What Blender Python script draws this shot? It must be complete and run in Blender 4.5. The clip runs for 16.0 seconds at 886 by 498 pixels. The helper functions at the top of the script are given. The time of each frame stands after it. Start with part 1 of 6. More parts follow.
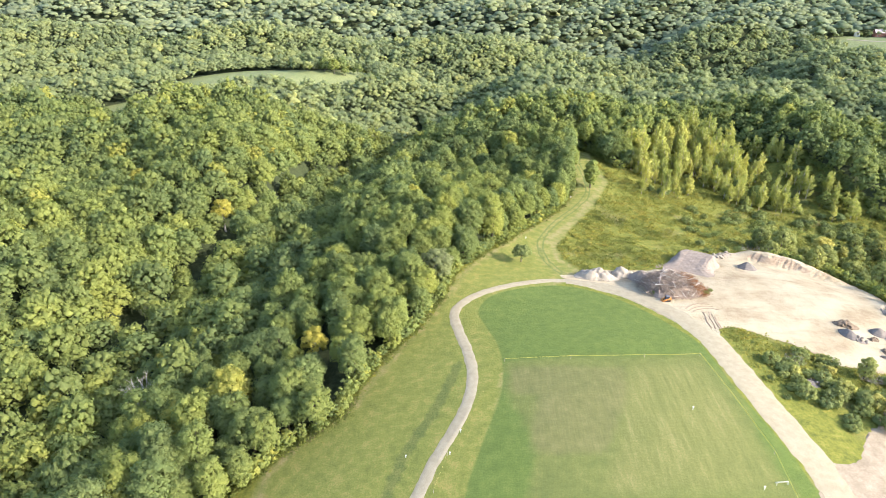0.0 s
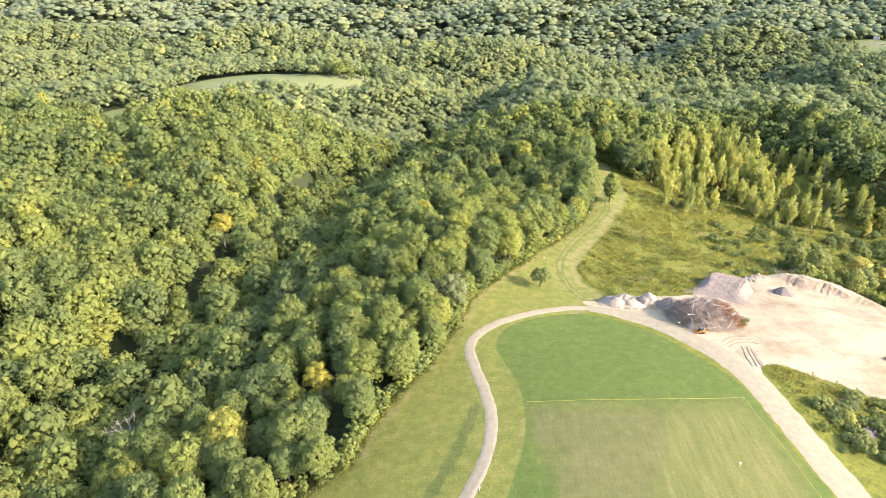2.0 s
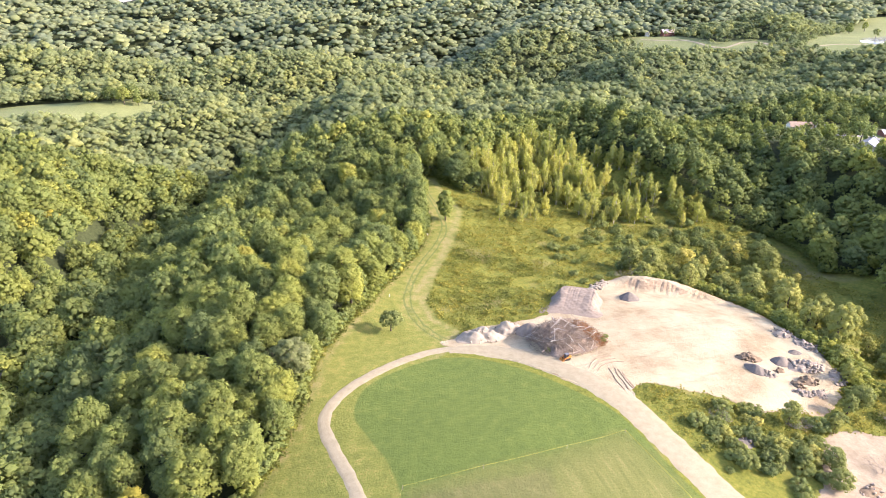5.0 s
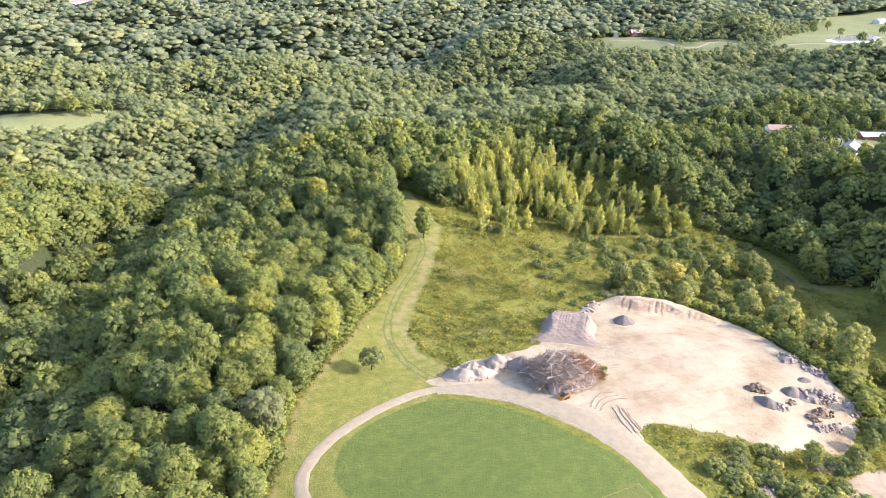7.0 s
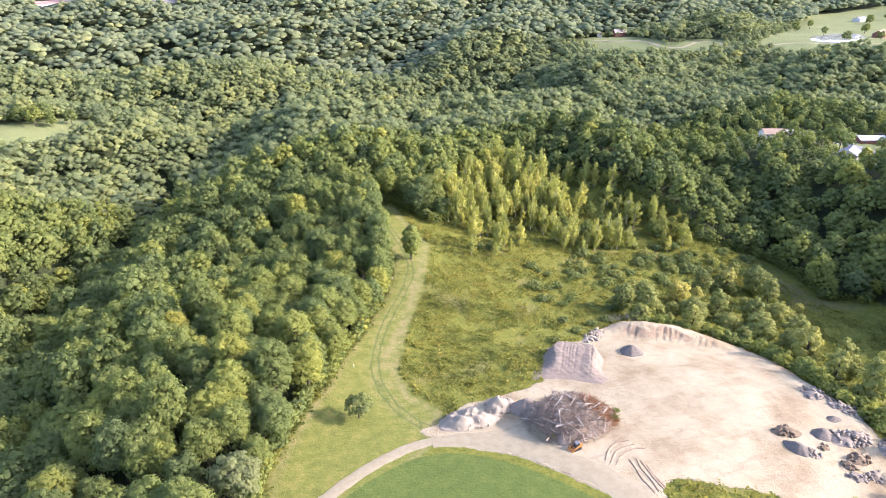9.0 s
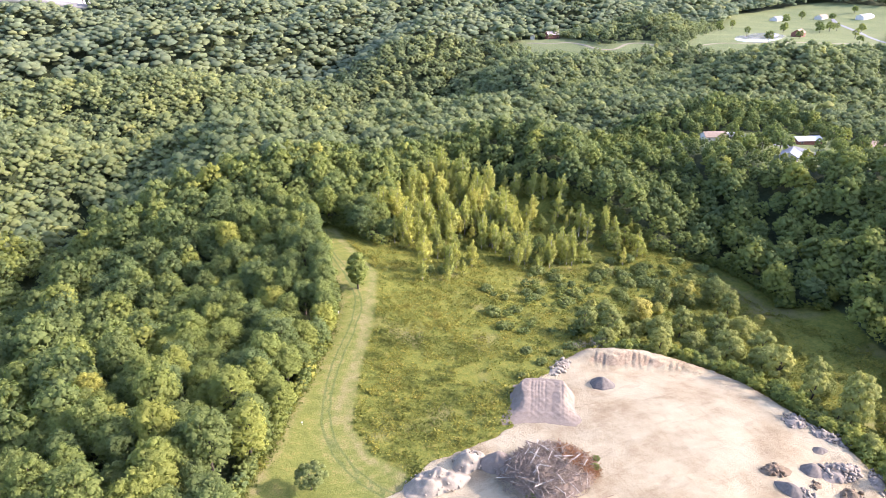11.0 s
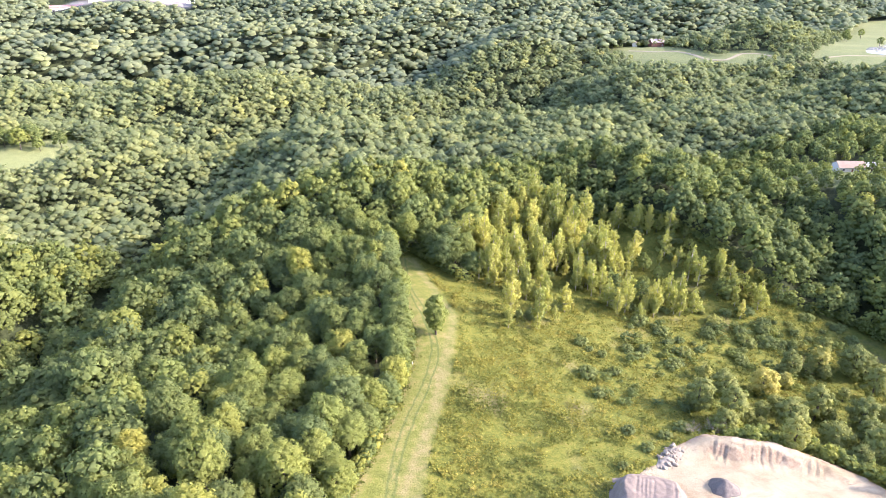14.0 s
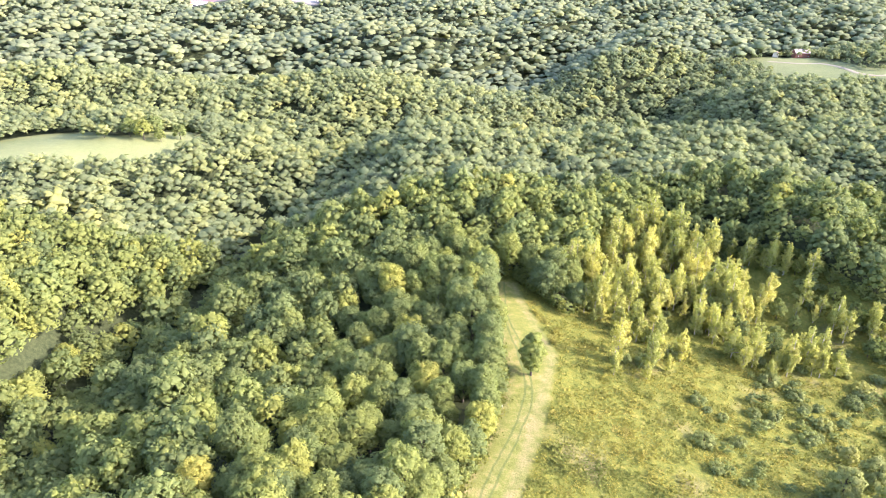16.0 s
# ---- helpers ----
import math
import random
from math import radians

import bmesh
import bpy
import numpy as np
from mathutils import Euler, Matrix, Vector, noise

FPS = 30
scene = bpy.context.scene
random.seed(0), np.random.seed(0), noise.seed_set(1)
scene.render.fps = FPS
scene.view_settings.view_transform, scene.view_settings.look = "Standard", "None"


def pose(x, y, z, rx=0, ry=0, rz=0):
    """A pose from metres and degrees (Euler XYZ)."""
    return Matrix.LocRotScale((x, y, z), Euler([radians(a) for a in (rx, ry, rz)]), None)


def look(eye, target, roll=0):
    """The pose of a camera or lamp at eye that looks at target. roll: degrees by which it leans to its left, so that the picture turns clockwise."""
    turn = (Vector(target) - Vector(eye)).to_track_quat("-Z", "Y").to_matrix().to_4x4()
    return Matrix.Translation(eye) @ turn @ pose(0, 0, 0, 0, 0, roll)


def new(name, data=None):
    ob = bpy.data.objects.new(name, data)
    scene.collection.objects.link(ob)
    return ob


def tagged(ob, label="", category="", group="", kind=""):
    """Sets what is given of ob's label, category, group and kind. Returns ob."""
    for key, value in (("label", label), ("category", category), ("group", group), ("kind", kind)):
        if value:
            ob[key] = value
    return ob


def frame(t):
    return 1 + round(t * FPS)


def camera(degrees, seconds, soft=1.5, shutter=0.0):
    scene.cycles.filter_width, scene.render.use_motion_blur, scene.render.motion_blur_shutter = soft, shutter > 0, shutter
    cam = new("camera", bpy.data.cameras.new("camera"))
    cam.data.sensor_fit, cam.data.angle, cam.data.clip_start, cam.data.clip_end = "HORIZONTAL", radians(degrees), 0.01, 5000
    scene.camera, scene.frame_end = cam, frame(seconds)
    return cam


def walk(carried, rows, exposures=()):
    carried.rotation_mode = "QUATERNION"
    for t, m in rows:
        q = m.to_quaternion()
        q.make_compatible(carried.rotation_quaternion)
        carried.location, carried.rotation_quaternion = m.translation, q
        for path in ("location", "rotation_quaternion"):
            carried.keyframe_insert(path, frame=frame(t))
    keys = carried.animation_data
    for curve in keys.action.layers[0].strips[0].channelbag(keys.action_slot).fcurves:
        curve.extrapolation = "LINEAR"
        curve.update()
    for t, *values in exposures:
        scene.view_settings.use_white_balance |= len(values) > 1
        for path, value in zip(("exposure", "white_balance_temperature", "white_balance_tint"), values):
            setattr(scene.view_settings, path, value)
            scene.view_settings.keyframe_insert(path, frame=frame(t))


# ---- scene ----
cam = camera(68.59, 16.0, soft=0.9)
# seconds, place, heading, tilt below the horizon and lean, in degrees
PATH = [
    (0.0, 0.00, -0.00, 117.09, 0.00, 26.41, -0.16),
    (0.5, -0.74, 4.89, 117.05, -0.11, 26.43, -0.20),
    (1.0, -1.51, 9.83, 116.90, -0.35, 26.41, -0.23),
    (1.5, -2.26, 14.87, 116.76, -0.83, 26.39, -0.22),
    (2.0, -3.01, 19.92, 116.65, -0.51, 26.38, -0.13),
    (2.5, -3.55, 24.95, 116.61, 3.58, 26.33, -0.09),
    (3.0, -3.91, 30.13, 116.45, 7.98, 26.21, -0.08),
    (3.5, -4.10, 35.24, 116.19, 12.16, 26.07, -0.07),
    (4.0, -4.12, 40.27, 115.94, 15.63, 25.94, -0.16),
    (4.2, -4.14, 42.29, 115.84, 16.03, 25.86, -0.10),
    (6.3, -3.81, 63.49, 116.07, 17.20, 25.88, 0.27),
    (6.5, -3.42, 65.68, 116.09, 18.14, 25.84, 0.08),
    (7.0, -2.49, 71.17, 116.05, 19.50, 25.87, 0.08),
    (7.5, -1.50, 76.69, 115.86, 19.51, 25.90, 0.10),
    (8.0, -0.30, 82.04, 115.71, 19.46, 25.88, 0.05),
    (8.2, 0.27, 84.16, 115.63, 19.87, 25.93, 0.05),
    (10.3, 4.42, 107.95, 115.93, 22.68, 25.87, 0.03),
    (10.5, 4.96, 110.05, 115.99, 23.28, 25.91, 0.10),
    (11.0, 6.32, 115.26, 116.16, 27.37, 25.84, 0.13),
    (11.5, 7.74, 120.30, 116.44, 29.26, 25.74, 0.11),
    (12.0, 9.30, 125.49, 116.79, 29.20, 25.72, 0.07),
    (12.5, 11.20, 130.82, 117.05, 27.58, 25.73, 0.06),
    (13.0, 13.32, 136.24, 117.09, 24.92, 25.77, 0.02),
    (13.5, 15.43, 141.58, 117.01, 22.21, 25.78, -0.03),
    (14.0, 17.43, 146.75, 116.96, 19.54, 25.80, -0.03),
    (14.5, 19.05, 151.59, 116.88, 17.03, 25.78, -0.01),
    (15.0, 20.68, 157.10, 116.70, 14.54, 25.77, -0.00),
    (15.5, 22.44, 162.52, 116.50, 11.44, 25.78, 0.06),
    (16.0, 24.21, 167.83, 116.25, 9.47, 25.79, 0.08),
]
walk(cam, [(t, pose(x, y, z, 90 - tilt, 0, -turn) @ pose(0, 0, 0, 0, 0, lean)) for t, x, y, z, turn, tilt, lean in PATH],
     [(0.0, 2.12, 6250, 14), (1.5, 2.18, 6500, 17), (3.5, 2.26, 6800, 23), (7.0, 2.07, 6250, 26), (11.0, 2.06, 6100, 27), (12.5, 2.06, 6100, 27), (13.5, 2.22, 6100, 28), (14.5, 2.44, 6150, 29), (16.0, 2.62, 6200, 29)])

# ---- daylight: a low sun over the right shoulder ----
SUN_AZ, SUN_EL = 113.0, 27.0
world = bpy.data.worlds.new("world")
scene.world = world
world.use_nodes = True
wn = world.node_tree.nodes
sky = wn.new("ShaderNodeTexSky")
sky.sky_type, sky.sun_disc = "NISHITA", False
sky.sun_elevation, sky.sun_rotation = radians(SUN_EL), radians(SUN_AZ)
sky.air_density, sky.dust_density, sky.ozone_density = 1.0, 2.0, 1.0
wn["Background"].inputs["Strength"].default_value = 0.15
world.node_tree.links.new(sky.outputs["Color"], wn["Background"].inputs["Color"])
lamp = bpy.data.lights.new("sun", "SUN")
lamp.energy, lamp.angle, lamp.color = 2.4, radians(0.6), (1.0, 0.905, 0.76)
SUN_WAY = Vector((-math.sin(radians(SUN_AZ)) * math.cos(radians(SUN_EL)), -math.cos(radians(SUN_AZ)) * math.cos(radians(SUN_EL)), -math.sin(radians(SUN_EL))))
new("sun", lamp).matrix_world = look((0, 0, 300), Vector((0, 0, 300)) + SUN_WAY)

# ---- materials ----
class Nodes:
    """A material's nodes, with short ways to make the usual ones."""

    def __init__(self, name, rough=0.9, spec=0.2):
        self.mat = bpy.data.materials.new(name)
        self.mat.use_nodes = True
        self.t = self.mat.node_tree
        self.b = self.t.nodes["Principled BSDF"]
        self.b.inputs["Roughness"].default_value = rough
        self.b.inputs["Specular IOR Level"].default_value = spec
        self.place = self.add("ShaderNodeNewGeometry").outputs["Position"]

    def add(self, kind, **props):
        n = self.t.nodes.new(kind)
        for k, v in props.items():
            setattr(n, k, v)
        return n

    def put(self, sock, value):
        if isinstance(value, bpy.types.NodeSocket):
            self.t.links.new(value, sock)
        elif value is not None:
            sock.default_value = value

    def noise(self, scale, detail=4.0, rough=0.55, at=None, stretch=None, turn=0.0):
        n = self.add("ShaderNodeTexNoise")
        p = at or self.place
        if stretch:
            m = self.add("ShaderNodeMapping")
            self.put(m.inputs["Vector"], p)
            m.inputs["Scale"].default_value = stretch
            m.inputs["Rotation"].default_value = (0, 0, turn)
            p = m.outputs["Vector"]
        self.put(n.inputs["Vector"], p)
        n.inputs["Scale"].default_value, n.inputs["Detail"].default_value, n.inputs["Roughness"].default_value = scale, detail, rough
        return n.outputs["Fac"]

    def math(self, op, a, b=None, c=None, clamp=False):
        n = self.add("ShaderNodeMath", operation=op, use_clamp=clamp)
        for s, v in zip(n.inputs, (a, b, c)):
            self.put(s, v)
        return n.outputs[0]

    def ramp(self, fac, stops):
        n = self.add("ShaderNodeValToRGB")
        self.put(n.inputs["Fac"], fac)
        e = n.color_ramp.elements
        while len(e) < len(stops):
            e.new(0.5)
        for el, (p, col) in zip(e, stops):
            el.position, el.color = p, (*col, 1)
        return n.outputs["Color"]

    def step(self, value, lo, hi):
        n = self.add("ShaderNodeMapRange", interpolation_type="SMOOTHSTEP")
        self.put(n.inputs["Value"], value)
        n.inputs["From Min"].default_value, n.inputs["From Max"].default_value = lo, hi
        return n.outputs["Result"]

    def mix(self, fac, a, b, kind="MIX"):
        n = self.add("ShaderNodeMix", data_type="RGBA", blend_type=kind)
        self.put(n.inputs["Factor"], fac)
        for s, v in ((n.inputs["A"], a), (n.inputs["B"], b)):
            self.put(s, (*v, 1) if isinstance(v, tuple) and len(v) == 3 else v)
        return n.outputs["Result"]

    def attr(self, name):
        return self.add("ShaderNodeAttribute", attribute_name=name).outputs["Fac"]

    def bump(self, height, strength=0.5, distance=0.1):
        n = self.add("ShaderNodeBump")
        n.inputs["Strength"].default_value, n.inputs["Distance"].default_value = strength, distance
        self.put(n.inputs["Height"], height)
        self.put(self.b.inputs["Normal"], n.outputs["Normal"])

    def done(self, colour):
        self.put(self.b.inputs["Base Color"], colour if isinstance(colour, bpy.types.NodeSocket) else (*colour, 1))
        return self.mat


def plain(name, a, b, scale=1.0, rough=0.8, spec=0.3, bump=0.0, metal=0.0, stretch=None):
    """A surface of two close colours at two scales of noise."""
    n = Nodes(name, rough, spec)
    n.b.inputs["Metallic"].default_value = metal
    f = n.math("ADD", n.math("MULTIPLY", n.noise(scale, 5, stretch=stretch), 0.6), n.math("MULTIPLY", n.noise(scale * 6, 3), 0.4))
    if bump:
        n.bump(f, 0.6, bump)
    return n.done(n.ramp(f, [(0.3, a), (0.7, b)]))


def leaf_material(name, stops, source, thin=0.42, dull=0.45):
    """Leaves: colour by tree and by spray, light passing through."""
    n = Nodes(name, 0.8, 0.08)
    if source == "object":
        r = n.add("ShaderNodeObjectInfo").outputs["Random"]
        tree = n.math("ADD", n.math("MULTIPLY", r, 0.62), n.math("MULTIPLY", n.math("POWER", r, 16.0), 0.35))
        tree = n.math("ADD", tree, 0.10)
    else:
        tree = n.attr("tint")
    spray = n.add("ShaderNodeNewGeometry").outputs["Random Per Island"]
    v = n.math("ADD", n.math("MULTIPLY", tree, 0.72), n.math("ADD", n.math("MULTIPLY", spray, 0.12), n.math("MULTIPLY", n.noise(0.8, 4, 0.6), 0.22)))
    col = n.ramp(v, stops)
    # some trees are of a duller, bluer green than others
    other = n.math("FRACT", n.math("MULTIPLY", tree, 37.0))
    col = n.mix(n.math("MULTIPLY", n.step(other, 0.4, 1.0), dull), col, n.mix(1.0, col, (0.78, 0.90, 1.12), "MULTIPLY"))
    n.bump(n.noise(1.6, 3, 0.7), 0.6, 0.35)
    n.done(col)
    tr = n.add("ShaderNodeBsdfTranslucent")
    n.put(tr.inputs["Color"], n.mix(1.0, col, (1.25, 1.32, 0.75), "MULTIPLY"))
    m = n.add("ShaderNodeMixShader")
    m.inputs[0].default_value = thin
    n.put(m.inputs[1], n.b.outputs[0])
    n.put(m.inputs[2], tr.outputs[0])
    n.put(n.t.nodes["Material Output"].inputs["Surface"], m.outputs[0])
    return n.mat


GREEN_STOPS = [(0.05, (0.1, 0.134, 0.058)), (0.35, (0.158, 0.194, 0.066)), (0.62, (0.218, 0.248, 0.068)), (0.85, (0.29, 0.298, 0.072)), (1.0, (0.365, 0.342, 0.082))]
# distance haze is mixed into the leaf colours of the next two: paler, bluer
HILL_HAZE_STOPS = [(0.05, (0.145, 0.182, 0.098)), (0.4, (0.215, 0.255, 0.12)), (0.7, (0.29, 0.315, 0.126)), (0.9, (0.355, 0.36, 0.13)), (1.0, (0.415, 0.39, 0.136))]
FAR_HAZE_STOPS = [(0.05, (0.158, 0.196, 0.124)), (0.4, (0.222, 0.26, 0.146)), (0.7, (0.288, 0.314, 0.15)), (0.9, (0.35, 0.354, 0.15)), (1.0, (0.405, 0.382, 0.152))]
POPLAR_STOPS = [(0.0, (0.207, 0.241, 0.081)), (0.35, (0.32, 0.338, 0.11)), (0.65, (0.405, 0.401, 0.126)), (1.0, (0.477, 0.441, 0.14))]
SHRUB_STOPS = [(0.0, (0.127, 0.161, 0.066)), (0.6, (0.223, 0.253, 0.087)), (1.0, (0.379, 0.366, 0.108))]
YOUNG_STOPS = [(0.0, (0.132, 0.162, 0.061)), (0.4, (0.214, 0.237, 0.077)), (0.7, (0.34, 0.333, 0.097)), (1.0, (0.504, 0.426, 0.116))]
leaf_hill = leaf_material("leaves_of_the_hill_woods", HILL_HAZE_STOPS, "tint", 0.5, 0.25)
leaf_young = leaf_material("bright_leaves_of_young_trees", YOUNG_STOPS, "object", 0.32, 0.2)
leaf_tree = leaf_material("leaves_of_broadleaf_trees", GREEN_STOPS, "object")
leaf_wood = leaf_material("leaves_of_the_woods", GREEN_STOPS, "tint")
leaf_far = leaf_material("leaves_of_the_distant_woods", FAR_HAZE_STOPS, "tint", 0.5)
leaf_poplar = leaf_material("yellowing_poplar_leaves", POPLAR_STOPS, "object", 0.48, 0.0)
leaf_shrub = leaf_material("shrub_leaves", SHRUB_STOPS, "object")
bark = plain("bark", (0.055, 0.045, 0.035), (0.13, 0.11, 0.09), 3.0, 0.95, 0.1, 0.03, stretch=(1, 1, 0.2))
pale_bark = plain("pale_bark", (0.30, 0.27, 0.23), (0.50, 0.46, 0.40), 3.0, 0.9, 0.1, 0.02, stretch=(1, 1, 0.2))

# ---- the lie of the land ----
BASE, FAR_RISE = -22.23, 33.54
# soft rises of the ground: x, y, spread, height
RISES = [
    (41, 151, 75, 22.7), (-14, 267, 55, 14.4), (96, 123, 82, 3.2), (-144, 356, 68, 8.3), (-164, 233, 62, 13.9),
    (-137, 548, 89, 18.0), (41, 384, 62, 15.1), (82, 548, 82, 8.2), (137, 329, 48, 1.6), (137, 219, 41, 7.5),
    (308, 342, 68, 13.0), (534, 808, 123, 9.7), (712, 644, 151, 19.6), (411, 397, 82, 15.0), (-301, 521, 123, 14.0),
    (151, 164, 48, 1.2), (75, 315, 41, 2.2), (79, 582, 52, 12.9), (206, 459, 47, 33.0), (-118, 359, 36, 20.8),
    (-75, 623, 41, 14.2), (374, 564, 55, 24.2), (85, 592, 42, 7.0), (-124, 345, 24, 10.0), (-104, 396, 18, 7.0),
    (-15, 235, 26, 3.0), (238, 372, 26, 6.0), (245, 410, 26, 6.0), (106, 732, 26, 5.0), (216, 765, 26, 5.0),
    (292, 716, 26, 5.0), (283, 564, 26, 5.0), (286, 492, 26, 5.0), (267, 424, 26, 5.0),
]
# hollows and the creek's valley
HOLLOWS = [
    (27, 233, 55, -5.2), (-103, 240, 44, -19.2), (-126, 164, 47, -18.9), (-89, 322, 41, -28.7), (-62, 390, 41, -22.8),
    (-30, 459, 44, -17.4), (-7, 534, 49, -17.5), (21, 630, 68, -21.5), (219, 452, 68, -16.0), (206, 260, 62, -6.6),
    (253, 295, 55, -9.2), (397, 548, 110, -7.6), (260, 740, 123, -33.2), (-82, 68, 82, -2.0), (-85, 537, 33, -16.6),
    (267, 267, 33, -3.8), (16, 333, 30, -10.5), (-171, 342, 41, -14.6), (452, 488, 48, -2.0), (165, 695, 65, -9.0),
    (20, 560, 26, -7.0), (-68, 393, 20, -8.0), (-80, 362, 20, -9.0), (-100, 318, 18, -5.0), (-40, 440, 22, -7.0),
    (-102, 250, 18, -4.0), (290, 290, 30, -6.0), (281, 338, 24, -8.0), (284, 368, 24, -9.0), (290, 412, 26, -9.0),
    (115, 793, 28, -8.0), (234, 825, 28, -8.0), (319, 771, 28, -8.0), (317, 616, 28, -8.0), (325, 540, 28, -8.0),
    (310, 469, 28, -8.0),
]
# slopes, spurs and dips under the woods, and two eastern rises added for shade
SPURS = [
    (-30, 465, 14, -9.0), (-57, 404, 14, -10.0), (-76, 371, 14, -9.0), (-16, 530, 16, -9.0), (-44, 434, 13, -8.0),
    # the first rise here is added to shade the eastern valley
    (355, 288, 28, 14.0), (216, 452, 17, 6.0), (233, 404, 16, 7.0), (251, 356, 14, 6.0), (200, 420, 16, -7.0), (262, 428, 16, -7.0), (274, 384, 16, -8.0),
    (190, 460, 18, -6.0), (280, 330, 22, -5.0),
    # unseen rise, added so that its shade crosses the clearing's east side
    (312, 234, 32, 16.0),
    (165, 192, 26, 4.5),
    (-64, 192, 30, 5.3), (4, 261, 30, -1.0), (-92, 185, 30, 1.8), (20, 293, 30, 1.7), (-13, 305, 30, 4.0), (31, 316, 30, -2.6),
    (-146, 221, 30, 2.0), (1, 347, 30, 4.4), (-121, 282, 30, -2.1), (-104, 302, 30, 11.8), (-16, 353, 30, -3.7), (54, 363, 30, 3.8),
    (17, 368, 30, -8.0), (-40, 363, 30, 6.1), (-68, 379, 33, 10.0), (86, 402, 33, -2.3), (51, 406, 33, -3.3), (205, 385, 37, -1.0),
    (102, 457, 40, 10.5), (-37, 456, 41, 17.1), (234, 399, 41, 2.4), (20, 468, 41, 3.4), (-53, 483, 45, -13.8), (219, 475, 48, -6.1),
    (300, 418, 48, 5.7), (77, 527, 49, 6.9), (161, 534, 52, -11.6), (-64, 548, 53, 1.7), (281, 485, 53, -6.2), (375, 402, 54, -1.3),
    (255, 512, 54, 8.6), (-12, 571, 55, -1.5), (208, 579, 60, 22.6), (-15, 632, 60, 5.5), (-55, 673, 60, -7.0),
]
# the banked rim along the back of the sand yard
RIM = [(129, 256), (136, 256), (141.7, 252.5), (152, 248), (162, 241), (168, 234.5), (168.5, 221.5), (165.7, 211.4), (162.5, 200), (162.5, 191), (161.5, 182.8), (158, 173)]


def line_distance(x, y, line, closed=False):
    """Distance from points to a polyline, and how far along it the nearest place lies (0 to 1)."""
    best, where = np.full(np.shape(x), 1e9), np.zeros(np.shape(x))
    ends = list(zip(line, line[1:])) + ([(line[-1], line[0])] if closed else [])
    for k, ((ax, ay), (bx, by)) in enumerate(ends):
        dx, dy = bx - ax, by - ay
        s = np.clip(((x - ax) * dx + (y - ay) * dy) / (dx * dx + dy * dy), 0, 1)
        d = np.hypot(x - ax - s * dx, y - ay - s * dy)
        near = d < best
        best, where = np.where(near, d, best), np.where(near, (k + s) / len(ends), where)
    return best, where


def inside(x, y, poly):
    odd = np.zeros(np.shape(x), bool)
    for (ax, ay), (bx, by) in zip(poly, poly[1:] + poly[:1]):
        cross = (ay > y) != (by > y)
        odd ^= cross & (x < (bx - ax) * (y - ay) / ((by - ay) if by != ay else 1e-9) + ax)
    return odd


def edge_distance(x, y, poly):
    """Metres outside the outline; negative within."""
    d = line_distance(x, y, poly, True)[0]
    return np.where(inside(x, y, poly), -d, d)


def smooth(line, step=1.0, closed=False):
    """A curve through the points of a line, resampled."""
    p = [np.array(q, float) for q in line]
    p = [p[-1], *p, p[0], p[1]] if closed else [2 * p[0] - p[1], *p, 2 * p[-1] - p[-2]]
    out = []
    for a, b, c, d in zip(p, p[1:], p[2:], p[3:]):
        n = max(2, int(np.linalg.norm(c - b) / step))
        for k in range(n):
            t = k / n
            out.append(0.5 * (2 * b + (c - a) * t + (2 * a - 5 * b + 4 * c - d) * t * t + (3 * b - a - 3 * c + d) * t ** 3))
    if not closed:
        out.append(p[-2])
    return [(float(q[0]), float(q[1])) for q in out]


def wave(x, y, size, seed=0.0):
    """Cheap smooth unevenness between about -1 and 1."""
    a, b = x / size, y / size
    return (np.sin(a * 1.7 + seed + 1.3 * np.sin(b * 1.1 + seed)) + np.sin(b * 1.9 - seed * 2 + 1.1 * np.sin(a * 1.3 - seed)) + np.sin((a + b) * 1.2 + seed * 3)) / 3


def patches(x, y, size, seed):
    """Uneven patches between 0 and 1, of about that size."""
    table = np.random.default_rng(seed).uniform(0, 1, (64, 64))
    u, v = (x * 0.8 + y * 0.6) / size, (y * 0.8 - x * 0.6) / size
    i, j = np.floor(u).astype(int), np.floor(v).astype(int)
    a, b = u - i, v - j
    a, b = a * a * (3 - 2 * a), b * b * (3 - 2 * b)
    t = lambda p, q: table[p % 64, q % 64]
    return (t(i, j) * (1 - a) + t(i + 1, j) * a) * (1 - b) + (t(i, j + 1) * (1 - a) + t(i + 1, j + 1) * a) * b


LEVEL = []


